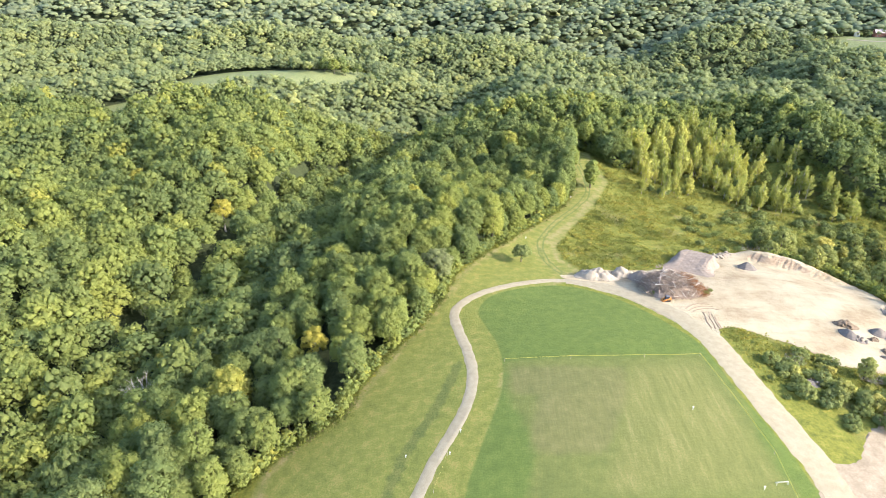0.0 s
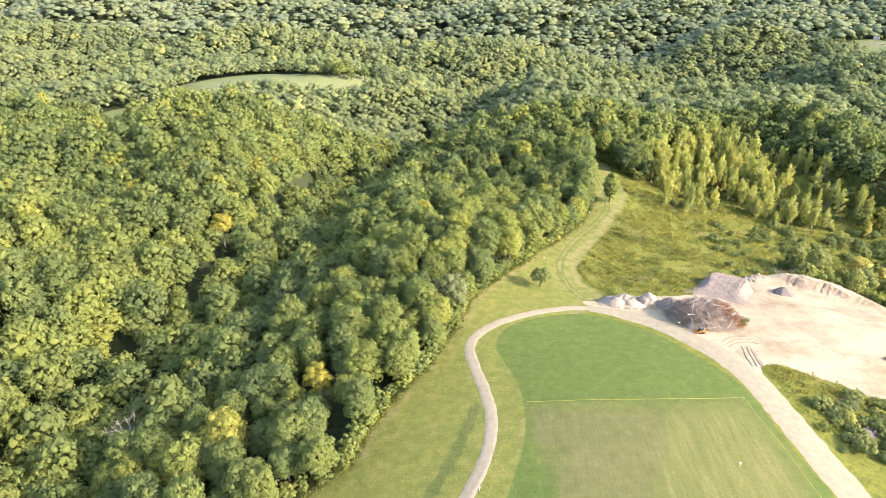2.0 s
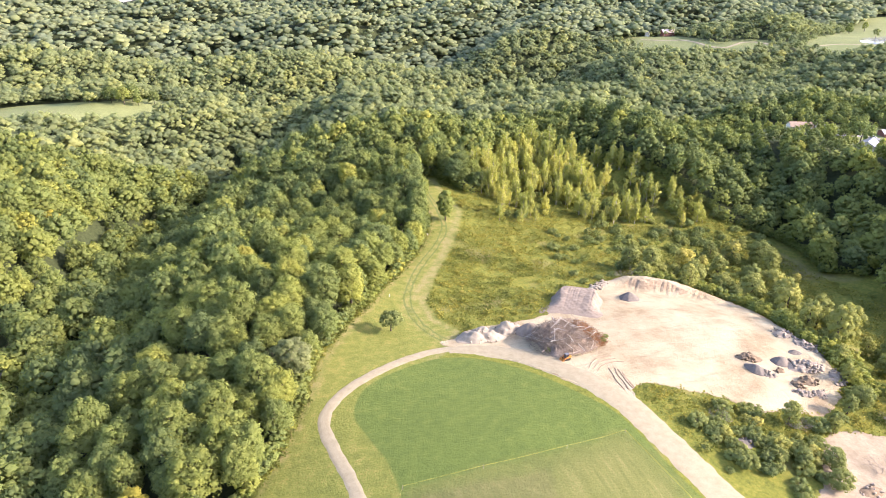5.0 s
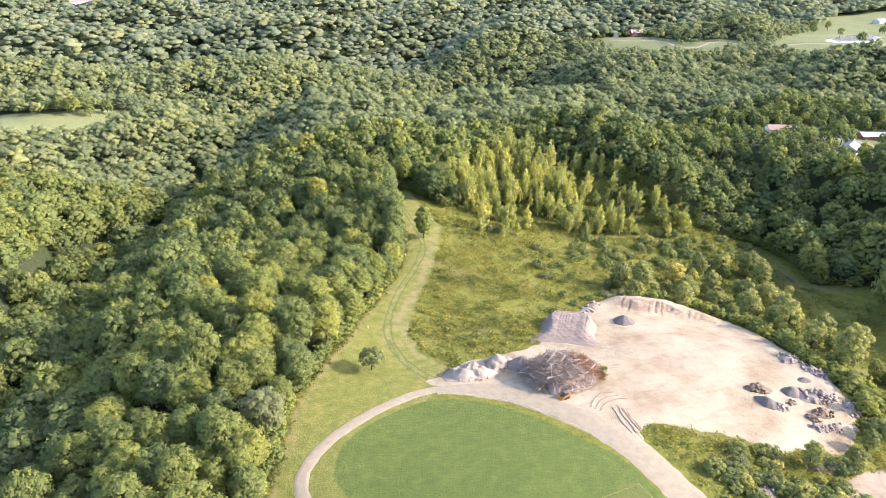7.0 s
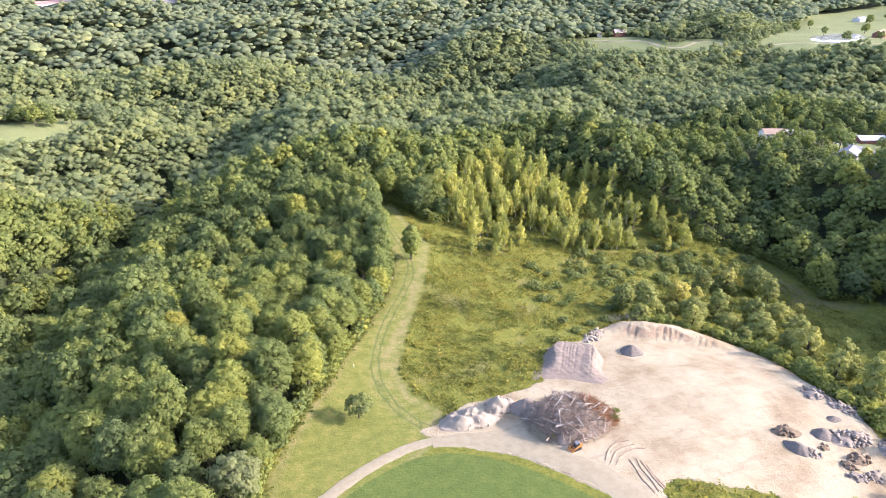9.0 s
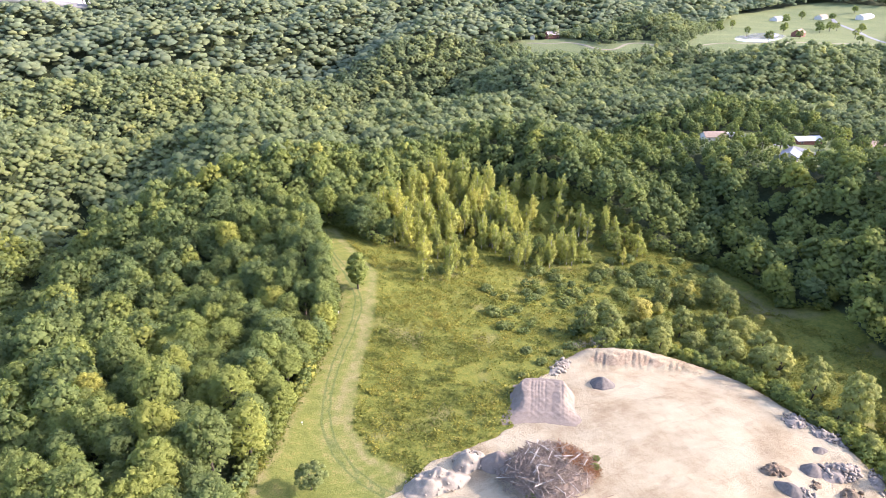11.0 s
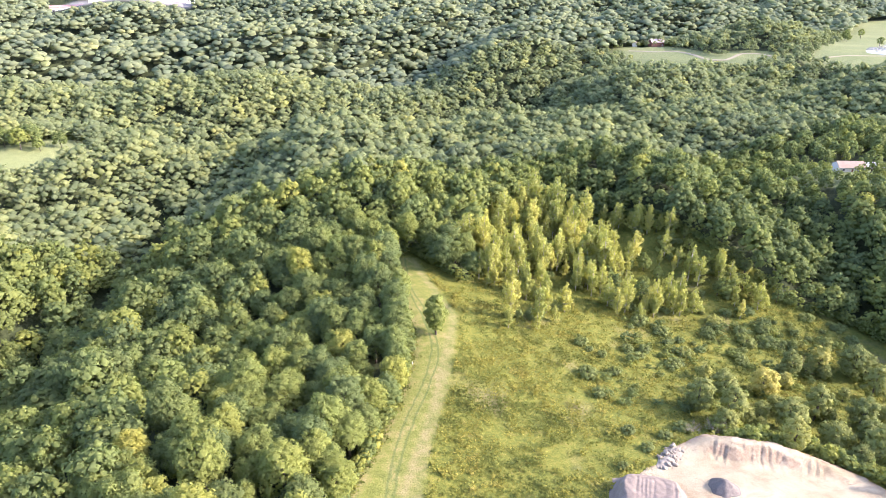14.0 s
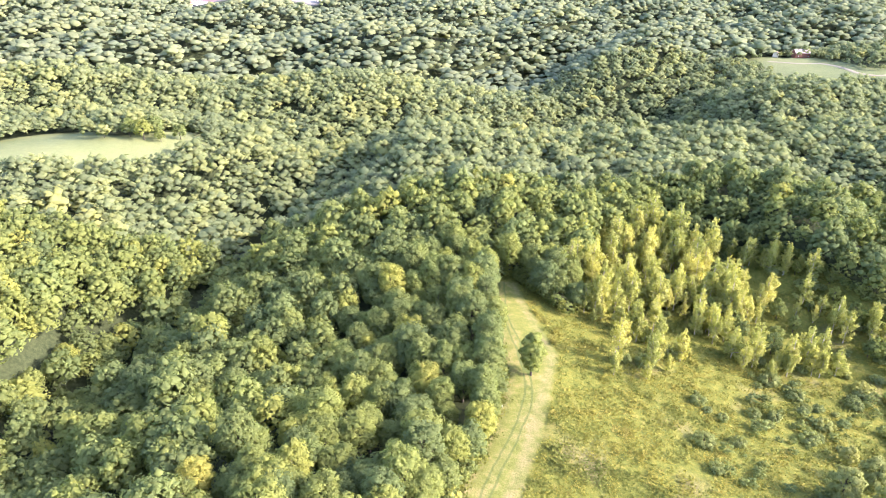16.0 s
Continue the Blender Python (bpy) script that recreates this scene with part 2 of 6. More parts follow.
def land(x, y):
    """Height of the ground."""
    x, y = np.asarray(x, float), np.asarray(y, float)
    s = np.clip((np.hypot(x - 82, y - 205) - 685) / 1640, 0, 1)
    z = BASE + FAR_RISE * s * s * (3 - 2 * s)
    for cx, cy, spread, height in RISES + HOLLOWS + SPURS:
        z = z + height * np.exp(-((x - cx) ** 2 + (y - cy) ** 2) / (2 * spread ** 2))
    far = np.clip((np.hypot(x - 82, y - 205) - 1050) / 500, 0, 1)
    z = z + far * 16 * wave(x, y, 130, 1.7)
    z = z + 0.12 * wave(x, y, 7, 0.4)
    if np.any((x > 100) & (x < 200) & (y > 160) & (y < 290)):
        d, along = line_distance(x, y, RIM)
        z = z + np.exp(-(d / 4.6) ** 2) * np.interp(along, (0, 0.09, 0.18, 0.27, 0.36, 0.45, 1), (1.5, 4.0, 5.2, 5.0, 2.8, 1.2, 0.8))
    # folds of the hills further off, level about fields and gardens
    r = np.hypot(x - 40, y - 150)
    if np.any(r > 470):
        calm = np.clip((np.minimum.reduce([line_distance(x, y, g, True)[0] * ~inside(x, y, g) for g in LEVEL]) - 15) / 90, 0, 1)
        z = z + np.clip((r - 470) / 200, 0, 1) * calm * 19 * (np.sin((y * 0.92 - x * 0.30) / 36 + 1.3 * np.sin(x / 118) + 0.6) + 0.5 * np.sin((x * 0.9 + y * 0.3) / 44 + 1.1 * np.sin(y / 93)))
    return z


def bank_face(x, y):
    """One on the inner face of the yard's bank, and the place along it."""
    d, along = line_distance(x, y, RIM)
    return np.exp(-((d - 3.8) / 2.9) ** 2) * inside(x, y, YARD) * np.clip(along * 10, 0, 1) * np.clip(1.3 - 1.25 * along, 0.15, 1), along, d


def gullies(x, y):
    """How deep rain has cut: narrow uneven runnels down the face."""
    face, along, d = bank_face(x, y)
    s = along * 165 + 2.2 * np.sin(along * 31) + 1.1 * np.sin(along * 71) + 0.30 * d
    cut = (1 - np.abs(np.sin(s + 0.5 * wave(x, y, 1.5, 0.9)))) ** 3 * (0.55 + 0.45 * np.sin(along * 57)) + 0.5 * (1 - np.abs(np.sin(s * 1.9 + 1))) ** 3
    return np.clip(face * cut * 1.3 * np.clip(2.2 - 3.2 * along + 0.3 * np.sin(along * 41), 0, 1), 0, 1)


def runnels(x, y):
    face = bank_face(x, y)[0]
    crumble = face * (0.30 * wave(x, y, 1.3, 2.2) + 0.18 * wave(x, y, 0.6, 4.1))
    floor = 0.05 * wave(x, y, 1.9, 1.1) + 0.04 * wave(x, y, 0.8, 3.7)
    return 0.5 * face - 0.75 * gullies(x, y) + crumble + floor


def height(x, y):
    return float(land(x, y))


# ---- outlines on the ground ----
FOOTPATH = [(-15.1, 95.9), (-6.4, 113.7), (-2.9, 122.2), (1.5, 130.6), (5.5, 139.1), (7.9, 147.8), (8.6, 156.9), (7.3, 167.4), (5.1, 178.1), (3.8, 187.8), (5.5, 194.4), (11.4, 201.4), (19.9, 207.1), (31, 212.6), (43.3, 215.9), (54.8, 215.1)]
LANE = [(46.6, 215.1), (56.2, 213), (65.8, 206.9), (74, 196.6), (80.8, 184.3), (84.7, 172.6), (86.3, 160.3), (87.7, 147.3), (89.6, 135.6), (91.5, 126), (93.2, 116.5), (93.8, 95.9)]
FIELD = [(42.5, 211), (51.6, 208.6), (60.7, 201.5), (68.9, 190.6), (75.4, 179), (79.9, 169.4), (81.4, 158.6), (82.2, 145.6), (84.3, 135.6), (86.3, 127.1), (88.2, 115.1), (87.7, 90.4), (2, 90.4), (5, 112), (9.5, 126), (15.5, 143), (17.5, 155), (17, 168), (14.5, 178), (12, 188), (13, 194), (17, 201), (25, 206), (34, 209.5)]
YARD = [(45.2, 221.3), (54.8, 224), (60.3, 228.8), (78.1, 230.2), (89, 232.5), (94, 241), (100.3, 247.5), (108.9, 251), (120.4, 254.5), (129.2, 258.5), (138, 259.5), (143.5, 254.8), (153.5, 250.3), (164, 243), (170.8, 236), (171, 222), (168, 211), (165, 200), (165, 191), (164, 182.5), (160, 172), (151.3, 163.9), (140.6, 158.6), (131.6, 160.9), (121.2, 162.6), (113.8, 169.9), (107.7, 173.7), (101.6, 177.5), (95.1, 180.7), (90.3, 178.0), (86.3, 169.9), (75.4, 185.0), (64.4, 202.8), (53.4, 211.0)]
SOUTH_YARD = [(92.5, 124), (98.6, 121), (106, 124), (110, 130), (119, 138), (127, 146), (135, 152), (147, 152), (157, 146), (162, 132), (156, 112), (142.5, 98.6), (90.4, 95.9), (90.4, 117.8)]
TRACK = [(49.3, 219.2), (43.8, 230.2), (41.4, 243.3), (42.5, 255.1), (46.4, 266.9), (51.9, 278.8), (58.9, 291.4), (67.8, 304.7), (76.7, 322), (79.5, 342.5), (80.1, 367.2), (86.3, 394.6)]
CLEARING = [(-60.3, 95.9), (-60.3, 124.4), (-52.3, 128.5), (-44.8, 136.6), (-30, 145.6), (-24.9, 159.2), (-15.5, 173.9), (-4.8, 192.2), (3.4, 217.3), (15.3, 237.6), (26, 252.1), (34.9, 267.2), (45.2, 282.2), (58.9, 304.1), (69.2, 327.4), (73, 354.8), (79.5, 389.1), (90.4, 397.3), (97.3, 383.6), (104.1, 367.2), (115.1, 372.6), (124, 402), (148, 430), (172, 436), (192, 415), (213, 400), (235.6, 345.2), (241.1, 326.1), (257.6, 317.8), (263, 304.1), (260.3, 280.9), (254.8, 267.2), (263, 253.5), (252.1, 230.2), (235.6, 202.8), (219.2, 185), (200, 164.4), (178.1, 137), (158.9, 82.2), (-54.8, 54.8)]
LEFT_FIELD = [(-262, 460), (-243, 476), (-213, 495), (-212, 553), (-192, 595), (-176, 640), (-150, 650), (-133, 598), (-94, 602), (-72, 628), (-66, 606), (-92, 578), (-145, 551), (-173, 518), (-187, 486), (-209, 468), (-222, 446)]
PARK = [(496, 860), (527, 878), (556, 850), (556, 790), (554, 757), (566, 742), (591, 758), (612, 735), (612, 712), (551, 703), (529, 716), (513, 736), (481, 746), (486, 800)]
PARK_EAST = [(620, 684), (700, 735), (763, 775), (1051, 977), (1168, 1000), (1320, 1010), (1320, 869), (806, 563), (759, 583), (665, 608), (625, 643)]
HOMES = [(344, 404), (352, 420), (367, 425), (389, 416), (411, 390), (445, 359), (452, 329), (411, 304), (389, 323), (362, 342), (352, 356), (358, 370), (364, 380), (350, 388)]
CREEK = [(-13.7, 541.2), (-30.1, 465.8), (-57.5, 404.2), (-87.7, 349.4), (-103.6, 311.7), (-109.3, 290.4), (-109.9, 274), (-117.8, 237), (-121.5, 216.5), (-123.7, 200.7), (-129.6, 183.2), (-136.6, 167.1), (-145.2, 123.3), (-153.4, 54.8)]
WORKS = [(-240, 1520), (5, 1500), (30, 1680), (-255, 1690)]
WORKS_CLEARED = [(-210, 1370), (-5, 1360), (30, 1680), (-255, 1690)]
GAPS = [CLEARING, LEFT_FIELD, PARK, PARK_EAST, HOMES, WORKS_CLEARED]
LEVEL += [CLEARING, LEFT_FIELD, PARK, PARK_EAST, HOMES]


def strip_mesh(name, line, width, lift, material, label, category, rough=0.25, seed=1.0, start=None):
    """A way laid along a line, its edges worn uneven and sunk at the sides."""
    pts = np.array(smooth(line, 0.8))
    tan = np.gradient(pts, axis=0)
    tan /= np.linalg.norm(tan, axis=1)[:, None]
    nor = np.stack([-tan[:, 1], tan[:, 0]], 1)
    n, cols = len(pts), 7
    grow = np.ones(n) if start is None else np.minimum(1, start / width + np.arange(n) * 0.8 / 22)
    x, y = pts[:, 0], pts[:, 1]
    wl = width / 2 * grow + rough * (wave(x, y, 1.6, seed) + 0.6 * wave(x, y, 0.7, seed + 2))
    wr = width / 2 * grow + rough * (wave(x, y, 1.7, seed + 5) + 0.6 * wave(x, y, 0.8, seed + 7))
    u = np.linspace(-1, 1, cols)
    q = pts[:, None] + nor[:, None] * (np.where(u > 0, wl[:, None], wr[:, None]) * u)[..., None]
    z = land(q[..., 0], q[..., 1]) + np.where(np.abs(u) < 0.99, lift * (1 - 0.25 * u * u), -0.03)
    verts = np.concatenate([q, z[..., None]], -1).reshape(-1, 3)
    i = (np.arange(n - 1)[:, None] * cols + np.arange(cols - 1)).reshape(-1, 1)
    me = quads_mesh(name, verts, i + np.array([0, cols, cols + 1, 1]), material)
    me.polygons.foreach_set("use_smooth", np.ones(len(me.polygons), bool))
    return tagged(new(name, me), label, category, kind="structure")


def patch_mesh(name, poly, step, lift, material, label, category, ragged=0.6, more=None):
    """A sheet of other ground within an outline, its cells drawn in to the ragged edge."""
    xs = np.arange(min(p[0] for p in poly) - 2, max(p[0] for p in poly) + 2, step)
    ys = np.arange(min(p[1] for p in poly) - 2, max(p[1] for p in poly) + 2, step)
    X, Y = np.meshgrid(xs, ys, indexing="ij")
    D = edge_distance(X, Y, smooth(poly, 2.0, True)) + ragged * (wave(X, Y, 2.3, 3.0) + 0.5 * wave(X, Y, 0.9, 5.0))
    gx, gy = np.gradient(D, step)
    g = np.maximum(gx * gx + gy * gy, 0.3)
    out = D > 0
    px, py = np.where(out, X - gx / g * D, X), np.where(out, Y - gy / g * D, Y)
    Z = land(px, py) + np.where(out, -0.04, lift) + (more(px, py) if more else 0)
    cell = (D[:-1, :-1] < 0) | (D[1:, :-1] < 0) | (D[:-1, 1:] < 0) | (D[1:, 1:] < 0)
    index = np.arange(X.size).reshape(X.shape)
    quads = np.stack([index[:-1, :-1][cell], index[1:, :-1][cell], index[1:, 1:][cell], index[:-1, 1:][cell]], 1)
    used, inv = np.unique(quads, return_inverse=True)
    co = np.stack([px.ravel()[used], py.ravel()[used], Z.ravel()[used]], 1)
    me = quads_mesh(name, co, inv.reshape(-1, 4), material)
    me.polygons.foreach_set("use_smooth", [True] * len(quads))
    return tagged(new(name, me), label, category, kind="structure")


def quads_mesh(name, co, faces, material=None, normals=None):
    """A mesh from arrays of corners and of equal-sided faces; leaves may take the normals of the mass that they clothe."""
    co, faces = np.asarray(co, np.float32), np.asarray(faces, np.int32)
    me = bpy.data.meshes.new(name)
    n, k = faces.shape
    me.vertices.add(len(co))
    me.vertices.foreach_set("co", co.ravel())
    me.loops.add(n * k)
    me.loops.foreach_set("vertex_index", faces.ravel())
    me.polygons.add(n)
    me.polygons.foreach_set("loop_start", np.arange(n, dtype=np.int32) * k)
    me.polygons.foreach_set("loop_total", np.full(n, k, np.int32))
    me.update(calc_edges=True)
    if normals is not None:
        me.polygons.foreach_set("use_smooth", np.ones(n, bool))
        me.attributes.new("custom_normal", "FLOAT_VECTOR", "POINT").data.foreach_set("vector", np.asarray(normals, np.float32).ravel())
    if material:
        me.materials.append(material)
    return me


def attribute(me, name, values):
    me.attributes.new(name, "FLOAT", "POINT").data.foreach_set("value", np.asarray(values, np.float32).ravel())


# ---- ground sheet ----
def ground_material():
    n = Nodes("grass_and_soil", 0.95, 0.1)
    fine, mid, broad = n.noise(2.2, 5, 0.65), n.noise(0.35, 4), n.noise(0.05, 3)
    # mown turf of the field, with swaths of the mower
    xy = n.place
    swath = n.add("ShaderNodeTexWave", wave_type="BANDS", bands_direction="X")
    m = n.add("ShaderNodeMapping")
    n.put(m.inputs["Vector"], xy)
    m.inputs["Rotation"].default_value = (0, 0, radians(10))
    n.put(swath.inputs["Vector"], m.outputs["Vector"])
    swath.inputs["Scale"].default_value, swath.inputs["Distortion"].default_value, swath.inputs["Detail"].default_value, swath.inputs["Detail Scale"].default_value = 0.30, 2.5, 2.0, 0.25
    turf = n.ramp(n.math("ADD", n.math("MULTIPLY", fine, 0.5), n.math("MULTIPLY", mid, 0.5)), [(0.3, (0.066, 0.098, 0.025)), (0.55, (0.094, 0.130, 0.032)), (0.75, (0.145, 0.158, 0.046))])
    worn = n.ramp(n.math("ADD", n.math("MULTIPLY", mid, 0.6), n.math("MULTIPLY", fine, 0.4)), [(0.3, (0.098, 0.108, 0.036)), (0.55, (0.142, 0.140, 0.048)), (0.75, (0.225, 0.195, 0.085))])
    worn = n.mix(n.math("MULTIPLY", swath.outputs["Fac"], 0.22), worn, (0.098, 0.118, 0.044))
    ragged = n.math("MULTIPLY", n.math("SUBTRACT", n.noise(0.12, 4), 0.5), 7.0)
    inner = n.step(n.math("ADD", n.attr("tilled"), ragged), 2.0, -2.0)
    field = n.mix(n.math("MULTIPLY", inner, 0.55), turf, worn)
    drag = n.noise(0.6, 4, 0.6, stretch=(1.0, 0.10, 1.0), turn=radians(-32))
    thin = n.ramp(n.math("ADD", n.math("MULTIPLY", drag, 0.6), n.math("MULTIPLY", fine, 0.4)), [(0.35, (0.098, 0.116, 0.036)), (0.52, (0.146, 0.150, 0.050)), (0.7, (0.235, 0.205, 0.092))])
    field = n.mix(n.math("MULTIPLY", n.step(n.math("ADD", n.attr("thin_turf"), ragged), 2.0, -4.0), 0.75), field, thin)
    bare = n.ramp(n.math("ADD", n.math("MULTIPLY", n.noise(1.6, 4, 0.6, stretch=(1.0, 0.06, 1.0), turn=radians(8)), 0.6), n.math("MULTIPLY", mid, 0.4)), [(0.35, (0.105, 0.105, 0.045)), (0.52, (0.150, 0.132, 0.062)), (0.7, (0.205, 0.165, 0.090))])
    field = n.mix(n.math("MULTIPLY", n.step(n.math("ADD", n.attr("bare_turf"), n.math("MULTIPLY", ragged, 0.6)), 1.5, -1.5), 0.42), field, bare)
    # rough meadow: tussocks, goldenrod, thin soil
    clump = n.noise(0.9, 6, 0.7)
    meadow = n.ramp(n.math("ADD", n.math("MULTIPLY", clump, 0.6), n.math("MULTIPLY", mid, 0.4)), [(0.32, (0.062, 0.080, 0.020)), (0.45, (0.112, 0.127, 0.025)), (0.56, (0.160, 0.160, 0.031)), (0.70, (0.212, 0.188, 0.056))])
    meadow = n.mix(n.math("MULTIPLY", n.step(broad, 0.55, 0.72), 0.7), meadow, n.ramp(fine, [(0.3, (0.135, 0.128, 0.045)), (0.7, (0.230, 0.195, 0.095))]))
    # mown verge and grass track with its wheel ruts
    verge = n.ramp(n.math("ADD", n.math("MULTIPLY", fine, 0.45), n.math("MULTIPLY", mid, 0.55)), [(0.3, (0.090, 0.114, 0.028)), (0.52, (0.152, 0.164, 0.040)), (0.72, (0.250, 0.208, 0.072))])
    lateral = n.math("ABSOLUTE", n.math("ADD", n.attr("across"), n.math("MULTIPLY", n.math("SUBTRACT", n.noise(0.12, 2), 0.5), 1.6)))
    rut = n.math("SUBTRACT", 1.0, n.step(n.math("ABSOLUTE", n.math("SUBTRACT", lateral, 1.15)), 0.12, 0.5))
    rut = n.math("MULTIPLY", rut, n.step(n.attr("on_track"), 4.0, 1.0))
    rutted = (0.070, 0.105, 0.032)
    ditch = n.step(n.math("ADD", n.attr("swale"), n.math("MULTIPLY", n.math("SUBTRACT", mid, 0.5), 3.0)), 2.2, 0.8)
    verge = n.mix(n.math("MULTIPLY", ditch, 0.5), verge, n.ramp(fine, [(0.3, (0.035, 0.060, 0.022)), (0.7, (0.085, 0.110, 0.038))]))
    dry = n.ramp(fine, [(0.3, (0.175, 0.155, 0.070)), (0.7, (0.285, 0.235, 0.130))])
    verge = n.mix(n.math("MULTIPLY", n.step(n.math("ADD", n.attr("dry"), n.math("MULTIPLY", n.math("SUBTRACT", mid, 0.5), 0.8)), 0.42, 0.95), 0.75), verge, dry)
    verge = n.mix(n.math("MULTIPLY", rut, 0.6), verge, rutted)
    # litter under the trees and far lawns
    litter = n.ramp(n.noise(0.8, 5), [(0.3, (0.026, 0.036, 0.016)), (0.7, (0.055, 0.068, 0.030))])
    lawn = n.ramp(n.math("ADD", n.math("MULTIPLY", n.noise(0.02, 4), 0.6), n.math("MULTIPLY", mid, 0.4)), [(0.3, (0.114, 0.145, 0.059)), (0.7, (0.189, 0.207, 0.090))])
    wob = n.math("MULTIPLY", n.math("SUBTRACT", n.noise(0.5, 4), 0.5), 3.0)
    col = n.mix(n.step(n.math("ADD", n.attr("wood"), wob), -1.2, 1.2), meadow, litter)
    col = n.mix(n.step(n.math("ADD", n.attr("verge"), wob), 1.0, -1.0), col, verge)
    col = n.mix(n.step(n.attr("field"), 0.4, -0.5), col, field)
    col = n.mix(n.step(n.math("ADD", n.attr("lawn"), wob), 15.0, 11.0), col, lawn)
    col = n.mix(n.step(n.attr("paved"), 15.0, 0.0), col, n.ramp(n.noise(0.03, 4), [(0.35, (0.17, 0.165, 0.15)), (0.65, (0.28, 0.265, 0.245))]))
    n.bump(n.math("ADD", n.math("MULTIPLY", clump, 1.0), n.math("MULTIPLY", fine, 0.4)), 0.8, 0.35)
    return n.done(col)


def axis_steps(lo, hi, fine, reach):
    """Coordinates that lie close together between lo and hi and ever wider apart beyond."""
    mid = list(np.arange(lo, hi + fine, fine))
    out, step, a, b = [], fine, lo, mid[-1]
    while b < reach or a > -reach:
        step *= 1.06
        a, b = a - step, b + step
        mid = [a] + mid + [b]
    return np.array(mid)


VERGE = [(-52, 109.6), (-49.3, 130.2), (-41.1, 139.7), (-27.4, 150.7), (-20.6, 164.4), (-12.3, 178.1), (-2.7, 197.3), (5.5, 219.2), (17.8, 239.8), (28.8, 256.2), (37.7, 271.3), (49.3, 289.1), (61.7, 309.6), (71.2, 330.2), (74.7, 358.9), (80, 392), (92, 392), (91, 370), (92, 340), (79, 310), (65.1, 285), (57.5, 270.7), (49.3, 252.1), (49.3, 239.8), (54.8, 227.4), (46.6, 214), (30, 200), (22, 160), (10, 100)]
SWALE = [(4, 160), (3, 155), (-3, 140), (-9, 129), (-14, 115), (-18, 100)]
TILLED = [(18.4, 160), (41.1, 159.4), (60.3, 159.8), (77.4, 161.7), (82.2, 142.5), (82.2, 95.9), (22, 95.9), (20, 112), (23, 124), (17.5, 145)]


BARE_TURF = [(19.5, 155.7), (53.4, 154.6), (50.0, 141.4), (44.3, 128.8), (40.4, 120.7), (21.2, 123.0), (26.1, 142.7), (19.0, 144.7)]
THIN_TURF = [(53.2, 154.1), (76.5, 157.7), (79.3, 130.2), (80.2, 111.0), (37.5, 110.2), (41.3, 121.6), (45.9, 132.7)]
BARE_STRIP = [(88.4, 335.3), (80.0, 320.6), (67.0, 294.7), (53.9, 272.1), (45.3, 256.9)]


def make_ground():
    xs, ys = axis_steps(-75, 236, 1.7, 3600), axis_steps(85, 360, 1.7, 3600)
    X, Y = np.meshgrid(xs, ys, indexing="ij")
    index = np.arange(X.size).reshape(X.shape)
    quads = np.stack([index[:-1, :-1], index[1:, :-1], index[1:, 1:], index[:-1, 1:]], -1).reshape(-1, 4)
    bed = np.clip(1 - line_distance(X, Y, CREEK)[0] / 9, 0, 1)
    Z = land(X, Y) - 2.2 * bed * bed * (3 - 2 * bed)
    Z = Z - 0.45 * np.clip(-edge_distance(X, Y, YARD) / 2 - 0.3, 0, 1)
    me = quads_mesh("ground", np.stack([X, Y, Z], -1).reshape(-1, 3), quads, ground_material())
    me.polygons.foreach_set("use_smooth", [True] * len(quads))
    attribute(me, "field", edge_distance(X, Y, smooth(FIELD, 2, True)))
    attribute(me, "tilled", edge_distance(X, Y, TILLED))
    attribute(me, "verge", edge_distance(X, Y, VERGE))
    attribute(me, "thin_turf", edge_distance(X, Y, THIN_TURF))
    attribute(me, "bare_turf", edge_distance(X, Y, BARE_TURF))
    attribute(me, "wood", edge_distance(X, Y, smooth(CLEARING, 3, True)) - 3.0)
    attribute(me, "lawn", np.minimum.reduce([edge_distance(X, Y, p) for p in (LEFT_FIELD, PARK, PARK_EAST, HOMES)]))
    attribute(me, "paved", edge_distance(X, Y, WORKS))
    d, _ = line_distance(X, Y, smooth(TRACK, 2))
    attribute(me, "swale", line_distance(X, Y, smooth(SWALE, 2))[0])
    attribute(me, "across", d)
    attribute(me, "on_track", d)
    dry = np.maximum(0.72 * (1 - np.clip(np.abs(edge_distance(X, Y, VERGE) + 2) / 6.5, 0, 1)), 0.80 - line_distance(X, Y, smooth(BARE_STRIP, 2))[0] / 7.0)
    attribute(me, "dry", np.maximum(dry, 0.60 - 0.06 * np.maximum(d - 1.0, 0)))
    return tagged(new("ground", me), "grassy rolling ground with mown turf, weedy meadow and leaf litter", "ground", kind="structure")


make_ground()
gravel = Nodes("pale_crushed_gravel", 0.95, 0.15)
f = gravel.math("ADD", gravel.math("MULTIPLY", gravel.noise(0.5, 5), 0.5), gravel.math("MULTIPLY", gravel.noise(5, 4, 0.7), 0.5))
gravel.bump(gravel.noise(6, 4, 0.7), 0.5, 0.05)
gravel = gravel.done(gravel.ramp(f, [(0.3, (0.206, 0.176, 0.116)), (0.55, (0.276, 0.243, 0.166)), (0.75, (0.322, 0.288, 0.204))]))


